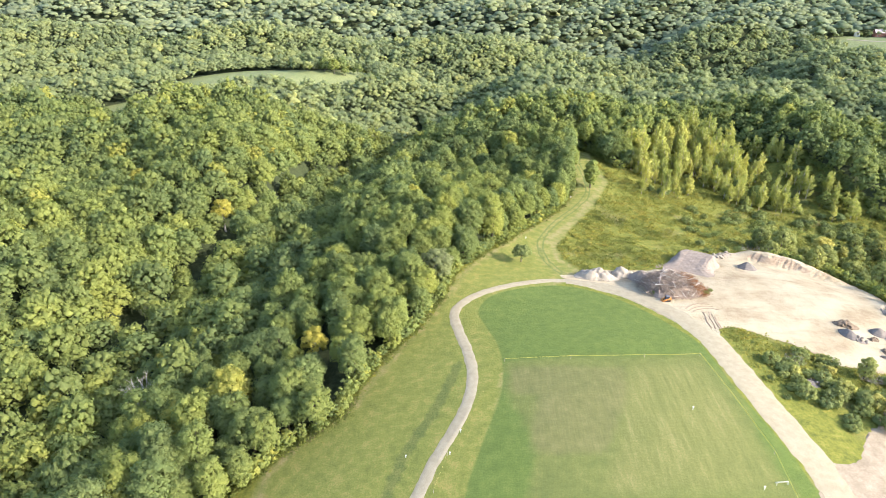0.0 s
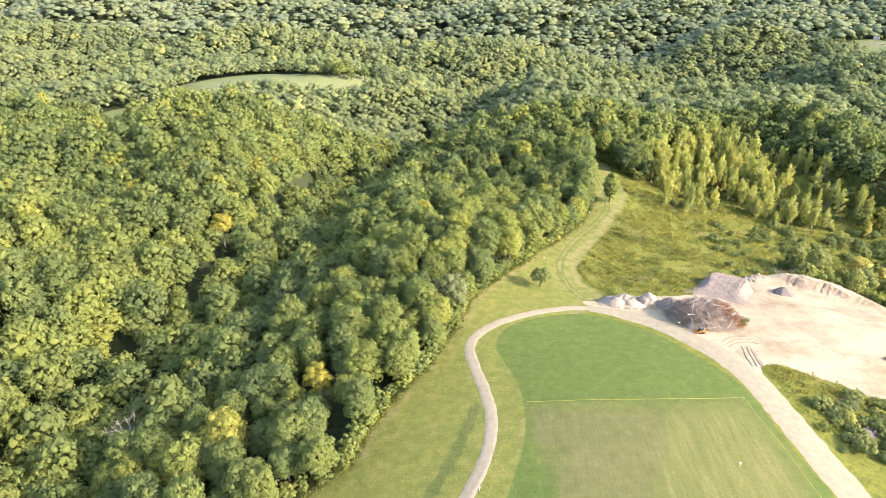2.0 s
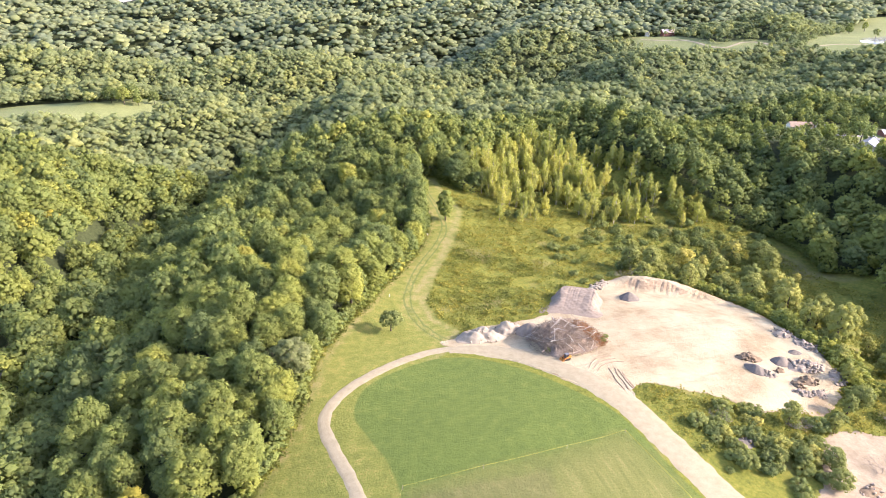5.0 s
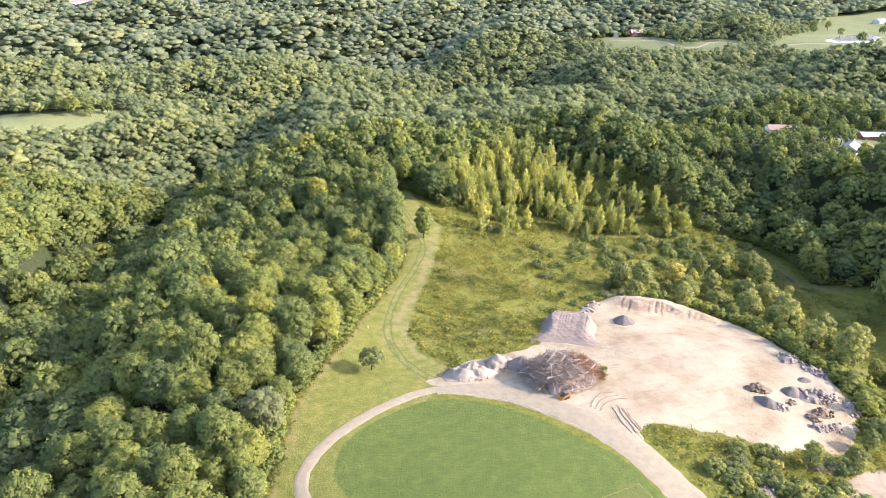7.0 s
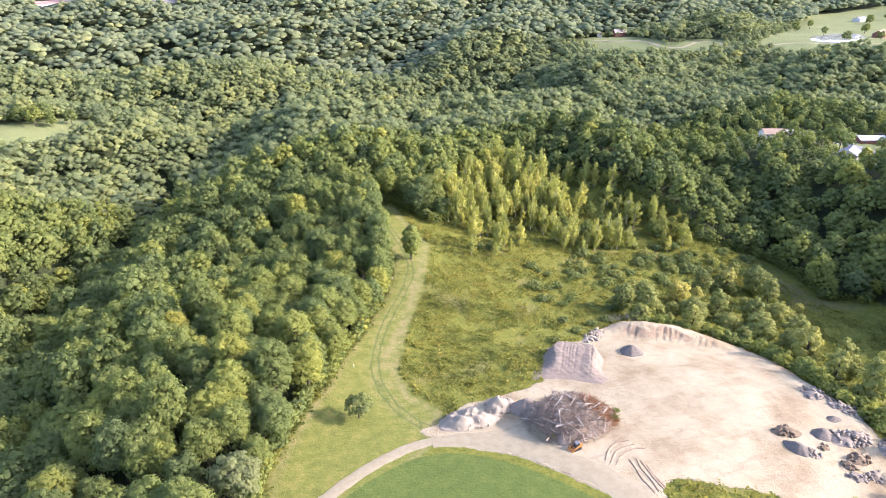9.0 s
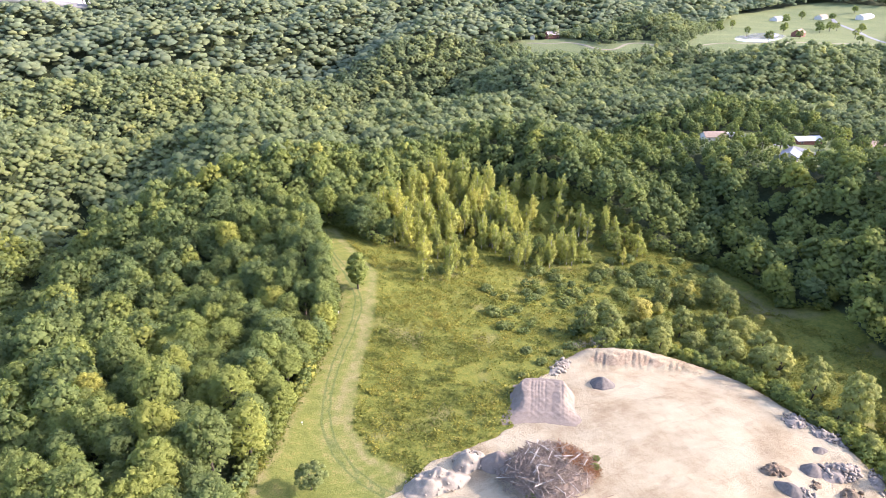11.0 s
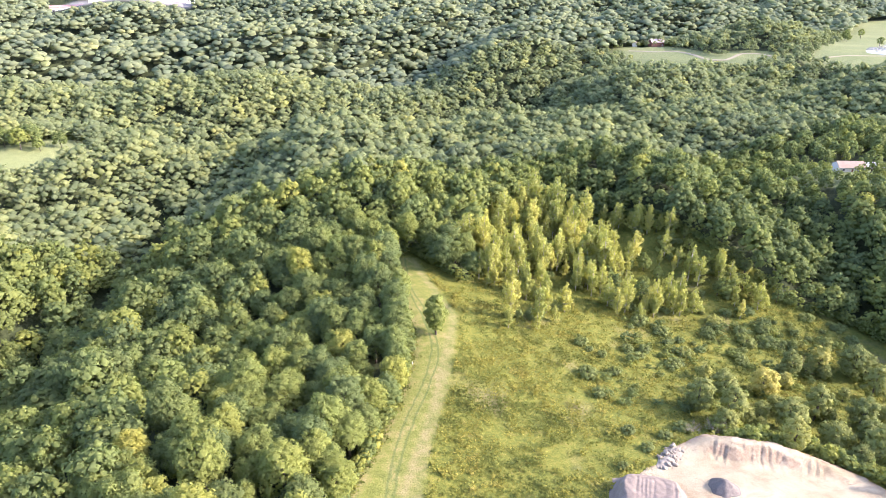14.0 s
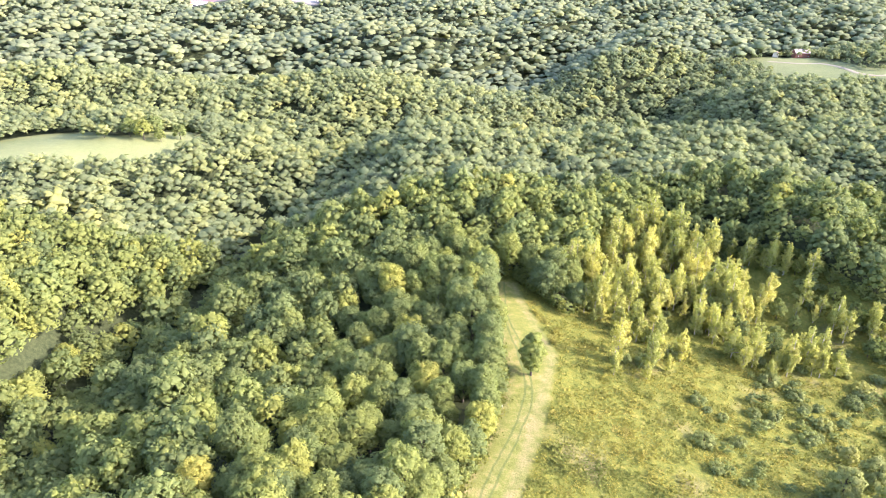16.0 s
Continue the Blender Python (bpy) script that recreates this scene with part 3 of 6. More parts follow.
def sand_material():
    n = Nodes("pale_packed_sand", 0.95, 0.12)
    base = n.ramp(n.math("ADD", n.math("MULTIPLY", n.noise(0.07, 6, 0.60), 0.78), n.math("MULTIPLY", n.noise(2.5, 5, 0.65), 0.22)), [(0.36, (0.235, 0.182, 0.112)), (0.44, (0.305, 0.252, 0.162)), (0.52, (0.360, 0.310, 0.208)), (0.64, (0.392, 0.348, 0.240))])
    # damp streaks and ruts left by tyres
    streak = n.noise(0.35, 5, 0.6, stretch=(0.25, 1.0, 1.0), turn=radians(-35))
    base = n.mix(n.math("MULTIPLY", n.step(streak, 0.56, 0.66), 0.28), base, (0.205, 0.155, 0.10))
    ring = n.noise(0.9, 4, 0.6, stretch=(1.0, 0.18, 1.0), turn=radians(-50))
    base = n.mix(n.math("MULTIPLY", n.step(ring, 0.57, 0.66), 0.20), base, (0.185, 0.14, 0.088))
    steep = n.add("ShaderNodeSeparateXYZ")
    n.put(steep.inputs[0], n.add("ShaderNodeNewGeometry").outputs["Normal"])
    base = n.mix(n.math("MULTIPLY", n.step(steep.outputs["Z"], 0.97, 0.88), 0.9), base, n.ramp(n.noise(1.5, 5, 0.65), [(0.3, (0.235, 0.170, 0.112)), (0.7, (0.370, 0.285, 0.195))]))
    gully = n.math("MULTIPLY", n.step(n.math("ADD", n.attr("gully"), n.math("MULTIPLY", n.math("SUBTRACT", n.noise(1.2, 4), 0.5), 0.5)), 0.55, 1.0), 0.30)
    base = n.mix(gully, base, (0.155, 0.110, 0.075))
    n.bump(n.math("ADD", n.math("MULTIPLY", streak, 1.0), n.math("MULTIPLY", n.noise(3, 6, 0.75), 0.8)), 1.0, 0.35)
    return n.done(base)


sand = sand_material()
yard = patch_mesh("sand_yard", YARD, 0.5, 0.08, sand, "pale packed sand yard with damp streaks and tyre ruts", "yard", 0.6, runnels)
yard_at = np.empty(len(yard.data.vertices) * 3, np.float32)
yard.data.vertices.foreach_get("co", yard_at)
attribute(yard.data, "gully", gullies(yard_at[0::3], yard_at[1::3]))
# grey-brown dirt, its colour also darkened for the shade lying over it
patch_mesh("sand_apron", SOUTH_YARD, 0.9, 0.05, plain("trodden_shaded_sandy_dirt", (0.165, 0.132, 0.092), (0.315, 0.268, 0.195), 0.35, 0.95, 0.1, 0.08), "pale sandy turning place beside the gravel lane", "yard")
strip_mesh("road_lane", LANE, 9.4, 0.2, gravel, "pale crushed gravel lane beside the field", "road", 0.35, 1.0, 3.4)
rut_soil = plain("churned_damp_sand", (0.19, 0.14, 0.09), (0.33, 0.265, 0.19), 1.2, 0.95, 0.1, 0.06)
RUTS = [[(83.8, 192.1), (87.1, 195.4), (90.6, 197.0), (94.0, 196.7)], [(84.4, 190.8), (87.6, 193.6), (90.9, 194.9), (94.4, 194.9)], [(85.0, 189.5), (88.8, 192.4), (92.9, 193.4), (95.9, 192.4)], [(89.7, 190.1), (88.7, 186.0), (88.1, 181.7), (87.9, 178.4)], [(91.3, 190.0), (90.2, 185.9), (89.8, 181.8), (89.2, 178.3)], [(92.1, 189.0), (91.2, 185.2), (91.0, 181.8), (90.6, 178.6)], [(92.3, 187.1), (91.6, 183.7), (91.4, 180.7), (91.3, 178.7)]]
for k, way in enumerate(RUTS):
    strip_mesh("tyre_rut", way, 0.5 if k < 3 else 0.7, 0.24, rut_soil, "brown churned tyre rut across the pale sand", "rut", 0.26, 6.0 + k)
strip_mesh("road_footpath", FOOTPATH, 3.6, 0.14, gravel, "narrow pale gravel footpath curving round the field", "path", 0.16, 4.0)

# ---- trees ----
def part(name, me, parent, label=""):
    ob = new(name, me)
    ob.parent = parent
    if label:
        ob["label"] = label
    return ob


def unit(v):
    return v / np.maximum(np.linalg.norm(v, axis=-1, keepdims=True), 1e-9)


# the rough eight-sided heart of a leaf mass
ICO_CO = np.array([(1, 0, 0), (0, 1, 0), (-1, 0, 0), (0, -1, 0), (0, 0, 1), (0, 0, -1)], float)
ICO_F = np.array([(0, 1, 4), (1, 2, 4), (2, 3, 4), (3, 0, 4), (1, 0, 5), (2, 1, 5), (3, 2, 5), (0, 3, 5)])


GOLD = (1 + 5 ** 0.5) / 2
BALL_CO = unit(np.array([(-1, GOLD, 0), (1, GOLD, 0), (-1, -GOLD, 0), (1, -GOLD, 0), (0, -1, GOLD), (0, 1, GOLD), (0, -1, -GOLD), (0, 1, -GOLD), (GOLD, 0, -1), (GOLD, 0, 1), (-GOLD, 0, -1), (-GOLD, 0, 1)], float))
BALL_F = np.array([(0, 11, 5), (0, 5, 1), (0, 1, 7), (0, 7, 10), (0, 10, 11), (1, 5, 9), (5, 11, 4), (11, 10, 2), (10, 7, 6), (7, 1, 8), (3, 9, 4), (3, 4, 2), (3, 2, 6), (3, 6, 8), (3, 8, 9), (4, 9, 5), (2, 4, 11), (6, 2, 10), (8, 6, 7), (9, 8, 1)])


def clumps(rng, wide, tall, count, low=0.25, fat=1.0):
    """Centres and sizes of the leaf masses that make up a crown of that radius and height, its foot at z = 0."""
    k = np.arange(count) + 0.5
    up = 1 - (k / count) * (1 + low)
    turn = k * 2.39996 + rng.uniform(0, 6.28)
    flat = np.sqrt(np.maximum(0, 1 - up * up))
    d = np.stack([np.cos(turn) * flat, np.sin(turn) * flat, up], 1)
    d *= rng.uniform(0.70, 1.10, (count, 1))
    centre = d * np.array([wide * 0.72, wide * 0.72, tall * 0.40]) + np.array([0, 0, tall * 0.50])
    return centre, fat * wide * rng.uniform(0.20, 0.38, count)


def crown_arrays(rng, wide, tall, count, sprays, size, low=0.25, squash=0.85, fat=1.0, heart=0.78, round_off=0.30, ruffle=0.26, lift=0.30, round_heart=False):
    """Corners, triangles and normals of a crown: an inner mass in every clump and sprays of leaves over it."""
    centre, radius = clumps(rng, wide, tall, count, low, fat)
    middle = np.array([0, 0, tall * 0.42])
    co, tri, nor, base = [], [], [], 0

    def facing(d, at):
        out = unit((at - middle) / np.array([wide, wide, tall * 0.5]))
        return unit((1 - round_off) * d + round_off * out + np.array([0, 0, lift]) + rng.normal(scale=ruffle, size=d.shape))

    if heart:
        ball, faces = (BALL_CO, BALL_F) if round_heart else (ICO_CO, ICO_F)
        jit = 1 + rng.uniform(-0.30, 0.22, (count, len(ball), 1))
        body = centre[:, None] + ball[None] * radius[:, None, None] * jit * heart * np.array([1, 1, squash])
        co.append(body.reshape(-1, 3))
        nor.append(facing(np.tile(ball, (count, 1)), co[0]))
        tri.append((faces[None] + (np.arange(count) * len(ball))[:, None, None]).reshape(-1, 3))
        base = count * len(ball)
    if sprays:
        share = radius ** 2 / (radius ** 2).sum()
        which = rng.choice(count, sprays, p=share)
        d = unit(rng.normal(size=(sprays, 3)) + np.array([0, 0, 0.30]) + 0.5 * unit(centre[which] - middle))
        at = centre[which] + d * radius[which, None] * rng.uniform(0.86, 1.12, (sprays, 1)) * np.array([1, 1, squash])
        face = facing(d, at)
        flat = unit(face + rng.normal(scale=0.28, size=(sprays, 3)))
        a = unit(np.cross(flat, rng.normal(size=(sprays, 3))))
        b = np.cross(flat, a)
        s = size * rng.uniform(0.6, 1.35, (sprays, 1))
        leaf = np.stack([at - a * s - b * s * 0.55, at + a * s - b * s * 0.35 - flat * s * 0.12, at + b * s * 0.95 + a * s * rng.uniform(-0.5, 0.5, (sprays, 1)) + flat * s * 0.12], 1)
        co.append(leaf.reshape(-1, 3))
        nor.append(np.repeat(face, 3, 0))
        tri.append(base + np.arange(sprays)[:, None] * 3 + np.array([0, 1, 2]))
    return np.concatenate(co), np.concatenate(tri), np.concatenate(nor)


def limb_arrays(points, radii, sides=6):
    """A tapered tube along points."""
    p = np.array(points, float)
    ang = np.arange(sides) / sides * 2 * math.pi
    rings = []
    for i, q in enumerate(p):
        t = unit(p[min(i + 1, len(p) - 1)] - p[max(i - 1, 0)])
        a = unit(np.cross(t, np.array([0.31, 0.95, 0.1]) if abs(t[1]) < 0.9 else np.array([1.0, 0, 0])))
        b = np.cross(t, a)
        rings.append(q + radii[i] * (np.cos(ang)[:, None] * a + np.sin(ang)[:, None] * b))
    co = np.concatenate(rings)
    tri = []
    for i in range(len(p) - 1):
        for k in range(sides):
            u, v = i * sides + k, i * sides + (k + 1) % sides
            tri += [(u, v, v + sides), (u, v + sides, u + sides)]
    return co, np.array(tri)


def join(pieces):
    co, tri, n = [], [], 0
    for c, t in pieces:
        co.append(c)
        tri.append(t + n)
        n += len(c)
    return np.concatenate(co), np.concatenate(tri)


def poplar_kind(seed, wide, tall, spread):
    """A feathery tree: leafy boughs, each a loose plume, steep or spreading round a pale stem."""
    rng = np.random.default_rng(seed)
    boughs = 17
    co, nor, limbs = [], [], []
    for k in range(boughs):
        a = k * 2.4 + rng.uniform(-0.6, 0.6)
        z0 = tall * (0.10 + 0.62 * (k / boughs))
        reach = wide * rng.uniform(0.55, 1.1) * (1.0 - 0.5 * (k / boughs) ** 1.5)
        rise = tall * rng.uniform(0.10, 0.30) * (1.4 - spread)
        foot = np.array([0, 0, z0])
        tip = np.array([math.cos(a) * reach, math.sin(a) * reach, min(z0 + rise, tall * 0.97)])
        if k == boughs - 1:
            tip = np.array([rng.normal(0, 0.3), rng.normal(0, 0.3), tall])
        knee = foot + (tip - foot) * np.array([0.6, 0.6, 0.5])
        limbs.append(limb_arrays([foot, knee, tip], [0.08, 0.06, 0.02], 4))
        m = 95
        u = rng.uniform(0.30, 1.08, m)[:, None]
        line = np.where(u < 0.5, foot + (knee - foot) * u * 2, knee + (tip - knee) * (u - 0.5) * 2)
        fat = wide * 0.42 * (1.1 - 0.5 * u) * rng.uniform(0.35, 1.15, (m, 1))
        d = unit(rng.normal(size=(m, 3)))
        at = line + d * fat * np.array([1, 1, 0.95])
        face = unit(0.7 * d + 0.4 * unit(at * np.array([1, 1, 0.0])) + np.array([0, 0, 0.15]) + rng.normal(scale=0.25, size=(m, 3)))
        flat = unit(face + rng.normal(scale=0.35, size=(m, 3)))
        e = unit(np.cross(flat, rng.normal(size=(m, 3))))
        f = np.cross(flat, e)
        s = rng.uniform(0.18, 0.44, (m, 1))
        co.append(np.stack([at - e * s - f * s * 0.5, at + e * s - f * s * 0.4, at + f * s], 1).reshape(-1, 3))
        nor.append(np.repeat(face, 3, 0))
    co, nor = np.concatenate(co), np.concatenate(nor)
    crown = quads_mesh("crown", co, np.arange(len(co)).reshape(-1, 3), leaf_poplar, nor)
    stem = limb_arrays([(0, 0, -0.5), (0.1, 0, tall * 0.4), (0, 0.1, tall * 0.92)], [0.22, 0.15, 0.03], 6)
    trunk = quads_mesh("trunk", *join([stem] + limbs), pale_bark)
    return "poplar_tree", trunk, crown


def trunk_pieces(rng, tall, wide, thick, limbs=5, reach=0.6):
    lean = rng.uniform(-0.04, 0.04, 2) * tall
    stem = [(0, 0, -0.6), (lean[0] * 0.3, lean[1] * 0.3, tall * 0.3), (lean[0], lean[1], tall * 0.62), (lean[0] * 1.2, lean[1] * 1.2, tall * 0.85)]
    out = [limb_arrays(stem, [thick * 1.25, thick * 0.85, thick * 0.5, thick * 0.15], 7)]
    for k in range(limbs):
        a = k * 2.4 + rng.uniform(0, 1)
        z0 = tall * rng.uniform(0.28, 0.58)
        r = wide * reach * rng.uniform(0.7, 1.1)
        out.append(limb_arrays([(lean[0] * 0.6, lean[1] * 0.6, z0), (math.cos(a) * r * 0.5, math.sin(a) * r * 0.5, z0 + tall * 0.10), (math.cos(a) * r, math.sin(a) * r, z0 + tall * 0.24)], [thick * 0.5, thick * 0.3, thick * 0.08], 5))
    return out


def tree_kind(name, seed, wide, tall, count, sprays, size, leaves, wood=None, clear=0.1, low=0.5, thick=None, fat=1.0):
    """One tree of a kind: an empty at its foot with a trunk and a crown. Its meshes are shared by its copies."""
    rng = np.random.default_rng(seed)
    c, t, n = crown_arrays(rng, wide, tall * (1 - clear), count, sprays, size, low, 0.85, fat)
    crown = quads_mesh("crown", c + np.array([0, 0, tall * clear]), t, leaves, n)
    thick = thick or 0.018 * tall + 0.05
    tc, tt = join(trunk_pieces(rng, tall, wide, thick))
    trunk = quads_mesh("trunk", tc, tt, wood or bark)
    return name, trunk, crown


def plant(kind, x, y, size, turn, label, category, group, sink=0.0, stretch=1.0):
    name, trunk, crown = kind
    top = new(name)
    top.empty_display_size = 0.5
    part("trunk", trunk, top)
    part("crown", crown, top)
    top.location = (x, y, height(x, y) - sink)
    top.rotation_euler = (0, 0, turn)
    top.scale = (size, size, size * stretch)
    return tagged(top, label, category, group)


# places kept free for single trees that stand out from the wood
ROOM = [(-1.9, 211.3), (-95, 164), (-113, 307), (-41, 172), (-99, 190), (-167, 337), (-101, 372), (-105, 289), (-121, 209), (-130, 180)]


def open_ground(x, y, margin=0.0):
    """True where no wood grows."""
    d = np.minimum.reduce([edge_distance(x, y, g) for g in GAPS])
    room = np.minimum.reduce([np.hypot(x - a, y - b) for a, b in ROOM])
    return (d < margin) | (line_distance(x, y, CREEK)[0] < 3.6) | (room < 7)


def edge_size(x, y):
    """Trees stay low along the edges of lawns, gardens and fields."""
    d = np.minimum.reduce([edge_distance(x, y, g) for g in GAPS[2:5]])
    return np.minimum(np.clip(0.40 + d / 70, 0.40, 1), np.clip(0.6 + edge_distance(x, y, LEFT_FIELD) / 45, 0.6, 1))


def scatter(rng, x0, x1, y0, y1, space, jitter=0.42):
    X, Y = np.meshgrid(np.arange(x0, x1, space), np.arange(y0, y1, space * 0.9), indexing="ij")
    X = X + (np.arange(X.shape[1]) % 2) * space / 2 + rng.uniform(-jitter, jitter, X.shape) * space
    Y = Y + rng.uniform(-jitter, jitter, Y.shape) * space
    return X.ravel(), Y.ravel()


def tint_of(rng, x, y):
    """How far the leaves have turned: more along the creek and in the far valley, with single bright trees."""
    t = 0.34 + 0.14 * wave(x, y, 45, 2.2) + rng.normal(0, 0.15, np.shape(x))
    creek, _ = line_distance(x, y, CREEK)
    t = t + 0.14 * np.exp(-(creek / 38) ** 2) * (x < -82) + 0.03 * (x < -75)
    valley, _ = line_distance(x, y, [(14, 617), (41, 712), (85, 767), (110, 877), (82, 1041)])
    t = t + 0.25 * np.exp(-(valley / 25) ** 2)
    lone = rng.uniform(size=np.shape(x)) < 0.035
    return np.clip(np.where(lone, rng.uniform(0.75, 1.0, np.shape(x)), t), 0.02, 1)


def woods(name, x, y, kinds, wide, tint, material, label, squash, stretch=(0.86, 1.2)):
    """Many trees in one mesh."""
    rng = np.random.default_rng(len(x))
    parts_co, parts_tri, parts_nor, parts_tint, n = [], [], [], [], 0
    pick = rng.integers(0, len(kinds), len(x))
    z = land(x, y)
    for k, (co, tri, nor) in enumerate(kinds):
        m = np.where(pick == k)[0]
        a = rng.uniform(0, 6.28, len(m))
        s = (wide[m] * rng.uniform(0.85, 1.18, len(m)))[:, None]
        h = s * rng.uniform(*stretch, (len(m), 1)) * squash
        c, d = np.cos(a)[:, None], np.sin(a)[:, None]
        q = np.stack([x[m, None] + s * (co[None, :, 0] * c - co[None, :, 1] * d), y[m, None] + s * (co[None, :, 0] * d + co[None, :, 1] * c), z[m, None] + h * co[None, :, 2]], -1)
        v = np.stack([nor[None, :, 0] * c - nor[None, :, 1] * d, nor[None, :, 0] * d + nor[None, :, 1] * c, np.broadcast_to(nor[None, :, 2], q.shape[:2])], -1)
        parts_co.append(q.reshape(-1, 3))
        parts_nor.append(v.reshape(-1, 3))
        parts_tri.append((tri[None] + (np.arange(len(m)) * len(co))[:, None, None]).reshape(-1, 3) + n)
        parts_tint.append(np.repeat(tint[m], len(co)))
        n += q.shape[0] * q.shape[1]
    me = quads_mesh(name, np.concatenate(parts_co), np.concatenate(parts_tri), material, np.concatenate(parts_nor))
    attribute(me, "tint", np.concatenate(parts_tint))
    return tagged(new(name, me), label, "woods", kind="stuff")


GLADE = [(-49, 133), (-27, 153), (-11, 185), (11, 236), (33, 270), (60, 312), (74, 363)]


def make_woods():
    rng = np.random.default_rng(11)
    # the trees stand about nine metres apart close by, wider further off
    x, y = scatter(rng, -360, 452, 82, 473, 8.3)
    keep = ~open_ground(x, y, -0.6) & (y > 55 + 0.2 * np.abs(x))
    ang = np.degrees(np.arctan2(x - 5, y + 55))
    keep &= (ang > -49) & (ang < 66)
    x, y = x[keep], y[keep]
    tint = tint_of(rng, x, y)
    size = rng.uniform(0.72, 1.16, len(x)) * np.where(x < -75, 1.12, 1.0) * edge_size(x, y)
    # the nearest three hundred along the glade stand as single trees
    rank = line_distance(x, y, GLADE)[0]
    single = np.zeros(len(x), bool)
    single[np.argsort(rank)[:300]] = True
    kinds = [tree_kind("broadleaf_tree", 20 + k, w, t, c + 46, 3500, 0.27, leaf_tree, None, 0.06, 0.5, None, 0.82) for k, (w, t, c) in enumerate([(5.9, 16.4, 19), (5.5, 17.8, 17), (6.4, 15.8, 21), (5.1, 17.1, 15), (6.0, 17.5, 20), (5.3, 15.0, 16)])]
    for k, (px, py, s) in enumerate(zip(x[single], y[single], size[single])):
        plant(kinds[k % 6], px, py, s, rng.uniform(0, 6.28), "leafy green broadleaf tree standing in the wood beside the glade", "tree", "trees of the near wood", 0.0, rng.uniform(0.86, 1.18))
    m = ~single
    mid = [crown_shape(40 + k, 38, 600, 0.070, 0.78, 0.45, 0.3, 0.26) for k in range(6)]
    near = np.hypot(x - 14, y - 123) < 295
    a, b = m & near, m & ~near
    woods("near_woods", x[a], y[a], mid, size[a] * 5.9, tint[a], leaf_wood, "dense green wood of broadleaf trees, a few turning yellow", 1.0)
    light = [crown_shape(60 + k, 28, 230, 0.092, 0.86) for k in range(6)]
    woods("middle_woods", x[b], y[b], light, size[b] * 6.0, tint[b], leaf_wood, "green broadleaf wood on the slopes beyond the glade", 1.0)
    # saplings and brush that close the wood's edge down to the ground
    rim = np.array(smooth(CLEARING[1:33], 1.6))
    rim = np.repeat(rim, 2, 0) + rng.normal(0, 1.2, (2 * len(rim), 2))
    e = edge_distance(rim[:, 0], rim[:, 1], CLEARING)
    rim = rim[(e > -1.0) & (e < 4)]
    brush = [crown_shape(70 + k, 14, 150, 0.15, 0.8, 0.9) for k in range(5)]
    woods("edge_brush", rim[:, 0], rim[:, 1], brush, rng.uniform(1.3, 2.9, len(rim)), np.clip(tint_of(rng, rim[:, 0], rim[:, 1]) + 0.1, 0, 1), leaf_wood, "leafy saplings and brush along the edge of the wood", 0.8)
    # the hills behind
    x, y = scatter(rng, -658, 1041, 473, 877, 9.9)
    ang = np.degrees(np.arctan2(x - 5, y + 14))
    k = ~open_ground(x, y, 2) & (ang > -47) & (ang < 67)
    x2, y2 = scatter(rng, 452, 1041, 82, 473, 9.9)
    ang2 = np.degrees(np.arctan2(x2 - 5, y2 + 14))
    k2 = ~open_ground(x2, y2, 2) & (ang2 < 67)
    x, y = np.concatenate([x[k], x2[k2]]), np.concatenate([y[k], y2[k2]])
    far = [crown_shape(80 + k, 12, 54, 0.11, 0.94, 0.45, 0.45, 0.18, 1.3, 0.5) for k in range(8)]
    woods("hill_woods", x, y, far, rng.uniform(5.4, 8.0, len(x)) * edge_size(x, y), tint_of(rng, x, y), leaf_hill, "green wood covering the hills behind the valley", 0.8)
    x, y = scatter(rng, -1300, 2100, 877, 1690, 15.8)
    ang = np.degrees(np.arctan2(x - 5, y))
    k = ~open_ground(x, y, 3) & (ang > -45) & (ang < 64)
    x, y = x[k], y[k]
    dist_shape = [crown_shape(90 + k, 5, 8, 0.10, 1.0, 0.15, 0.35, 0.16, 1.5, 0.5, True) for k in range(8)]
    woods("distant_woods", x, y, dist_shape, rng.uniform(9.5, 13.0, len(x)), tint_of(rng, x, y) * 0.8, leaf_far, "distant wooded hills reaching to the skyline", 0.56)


def crown_shape(seed, count, sprays, size, heart=0.80, low=0.45, round_off=0.30, ruffle=0.24, fat=0.95, lift=0.30, round_heart=False):
    """A crown of unit radius on its foot, for the woods."""
    rng = np.random.default_rng(seed)
    co, tri, nor = crown_arrays(rng, 1.0, 2.5, count, sprays, size, low, 0.85, fat, heart, round_off, ruffle, lift, round_heart)
    return co + np.array([0, 0, 0.15]), tri, nor


make_woods()

# ---- single trees and shrubs of the clearing ----
POPLARS = [(112, 337), (122, 333), (138, 341), (119, 370), (124, 392), (132, 377), (146, 375), (156, 363), (159, 358), (160, 344), (168, 342), (177, 335), (185, 337), (195, 333), (224, 327), (218, 336), (221, 349), (207, 352), (207, 370), (205, 391), (197, 398), (209, 387), (215, 379), (165, 402), (154, 403), (172, 396), (160, 427), (148, 414), (168, 430), (175, 417), (179, 406), (177, 375), (171, 370), (179, 365), (165, 375), (153, 375), (127, 356), (136, 403)]
SHRUBS = [(123, 299), (121, 288), (134, 299), (155, 311), (132, 318), (136, 310), (175, 316), (171, 308), (160, 301), (171, 322), (166, 330), (199, 324), (190, 317), (208, 328), (205, 316), (203, 310), (219, 318), (215, 314), (212, 307), (216, 306), (229, 311), (242, 317), (225, 304), (118, 268), (191, 299), (252, 309), (250, 301)]
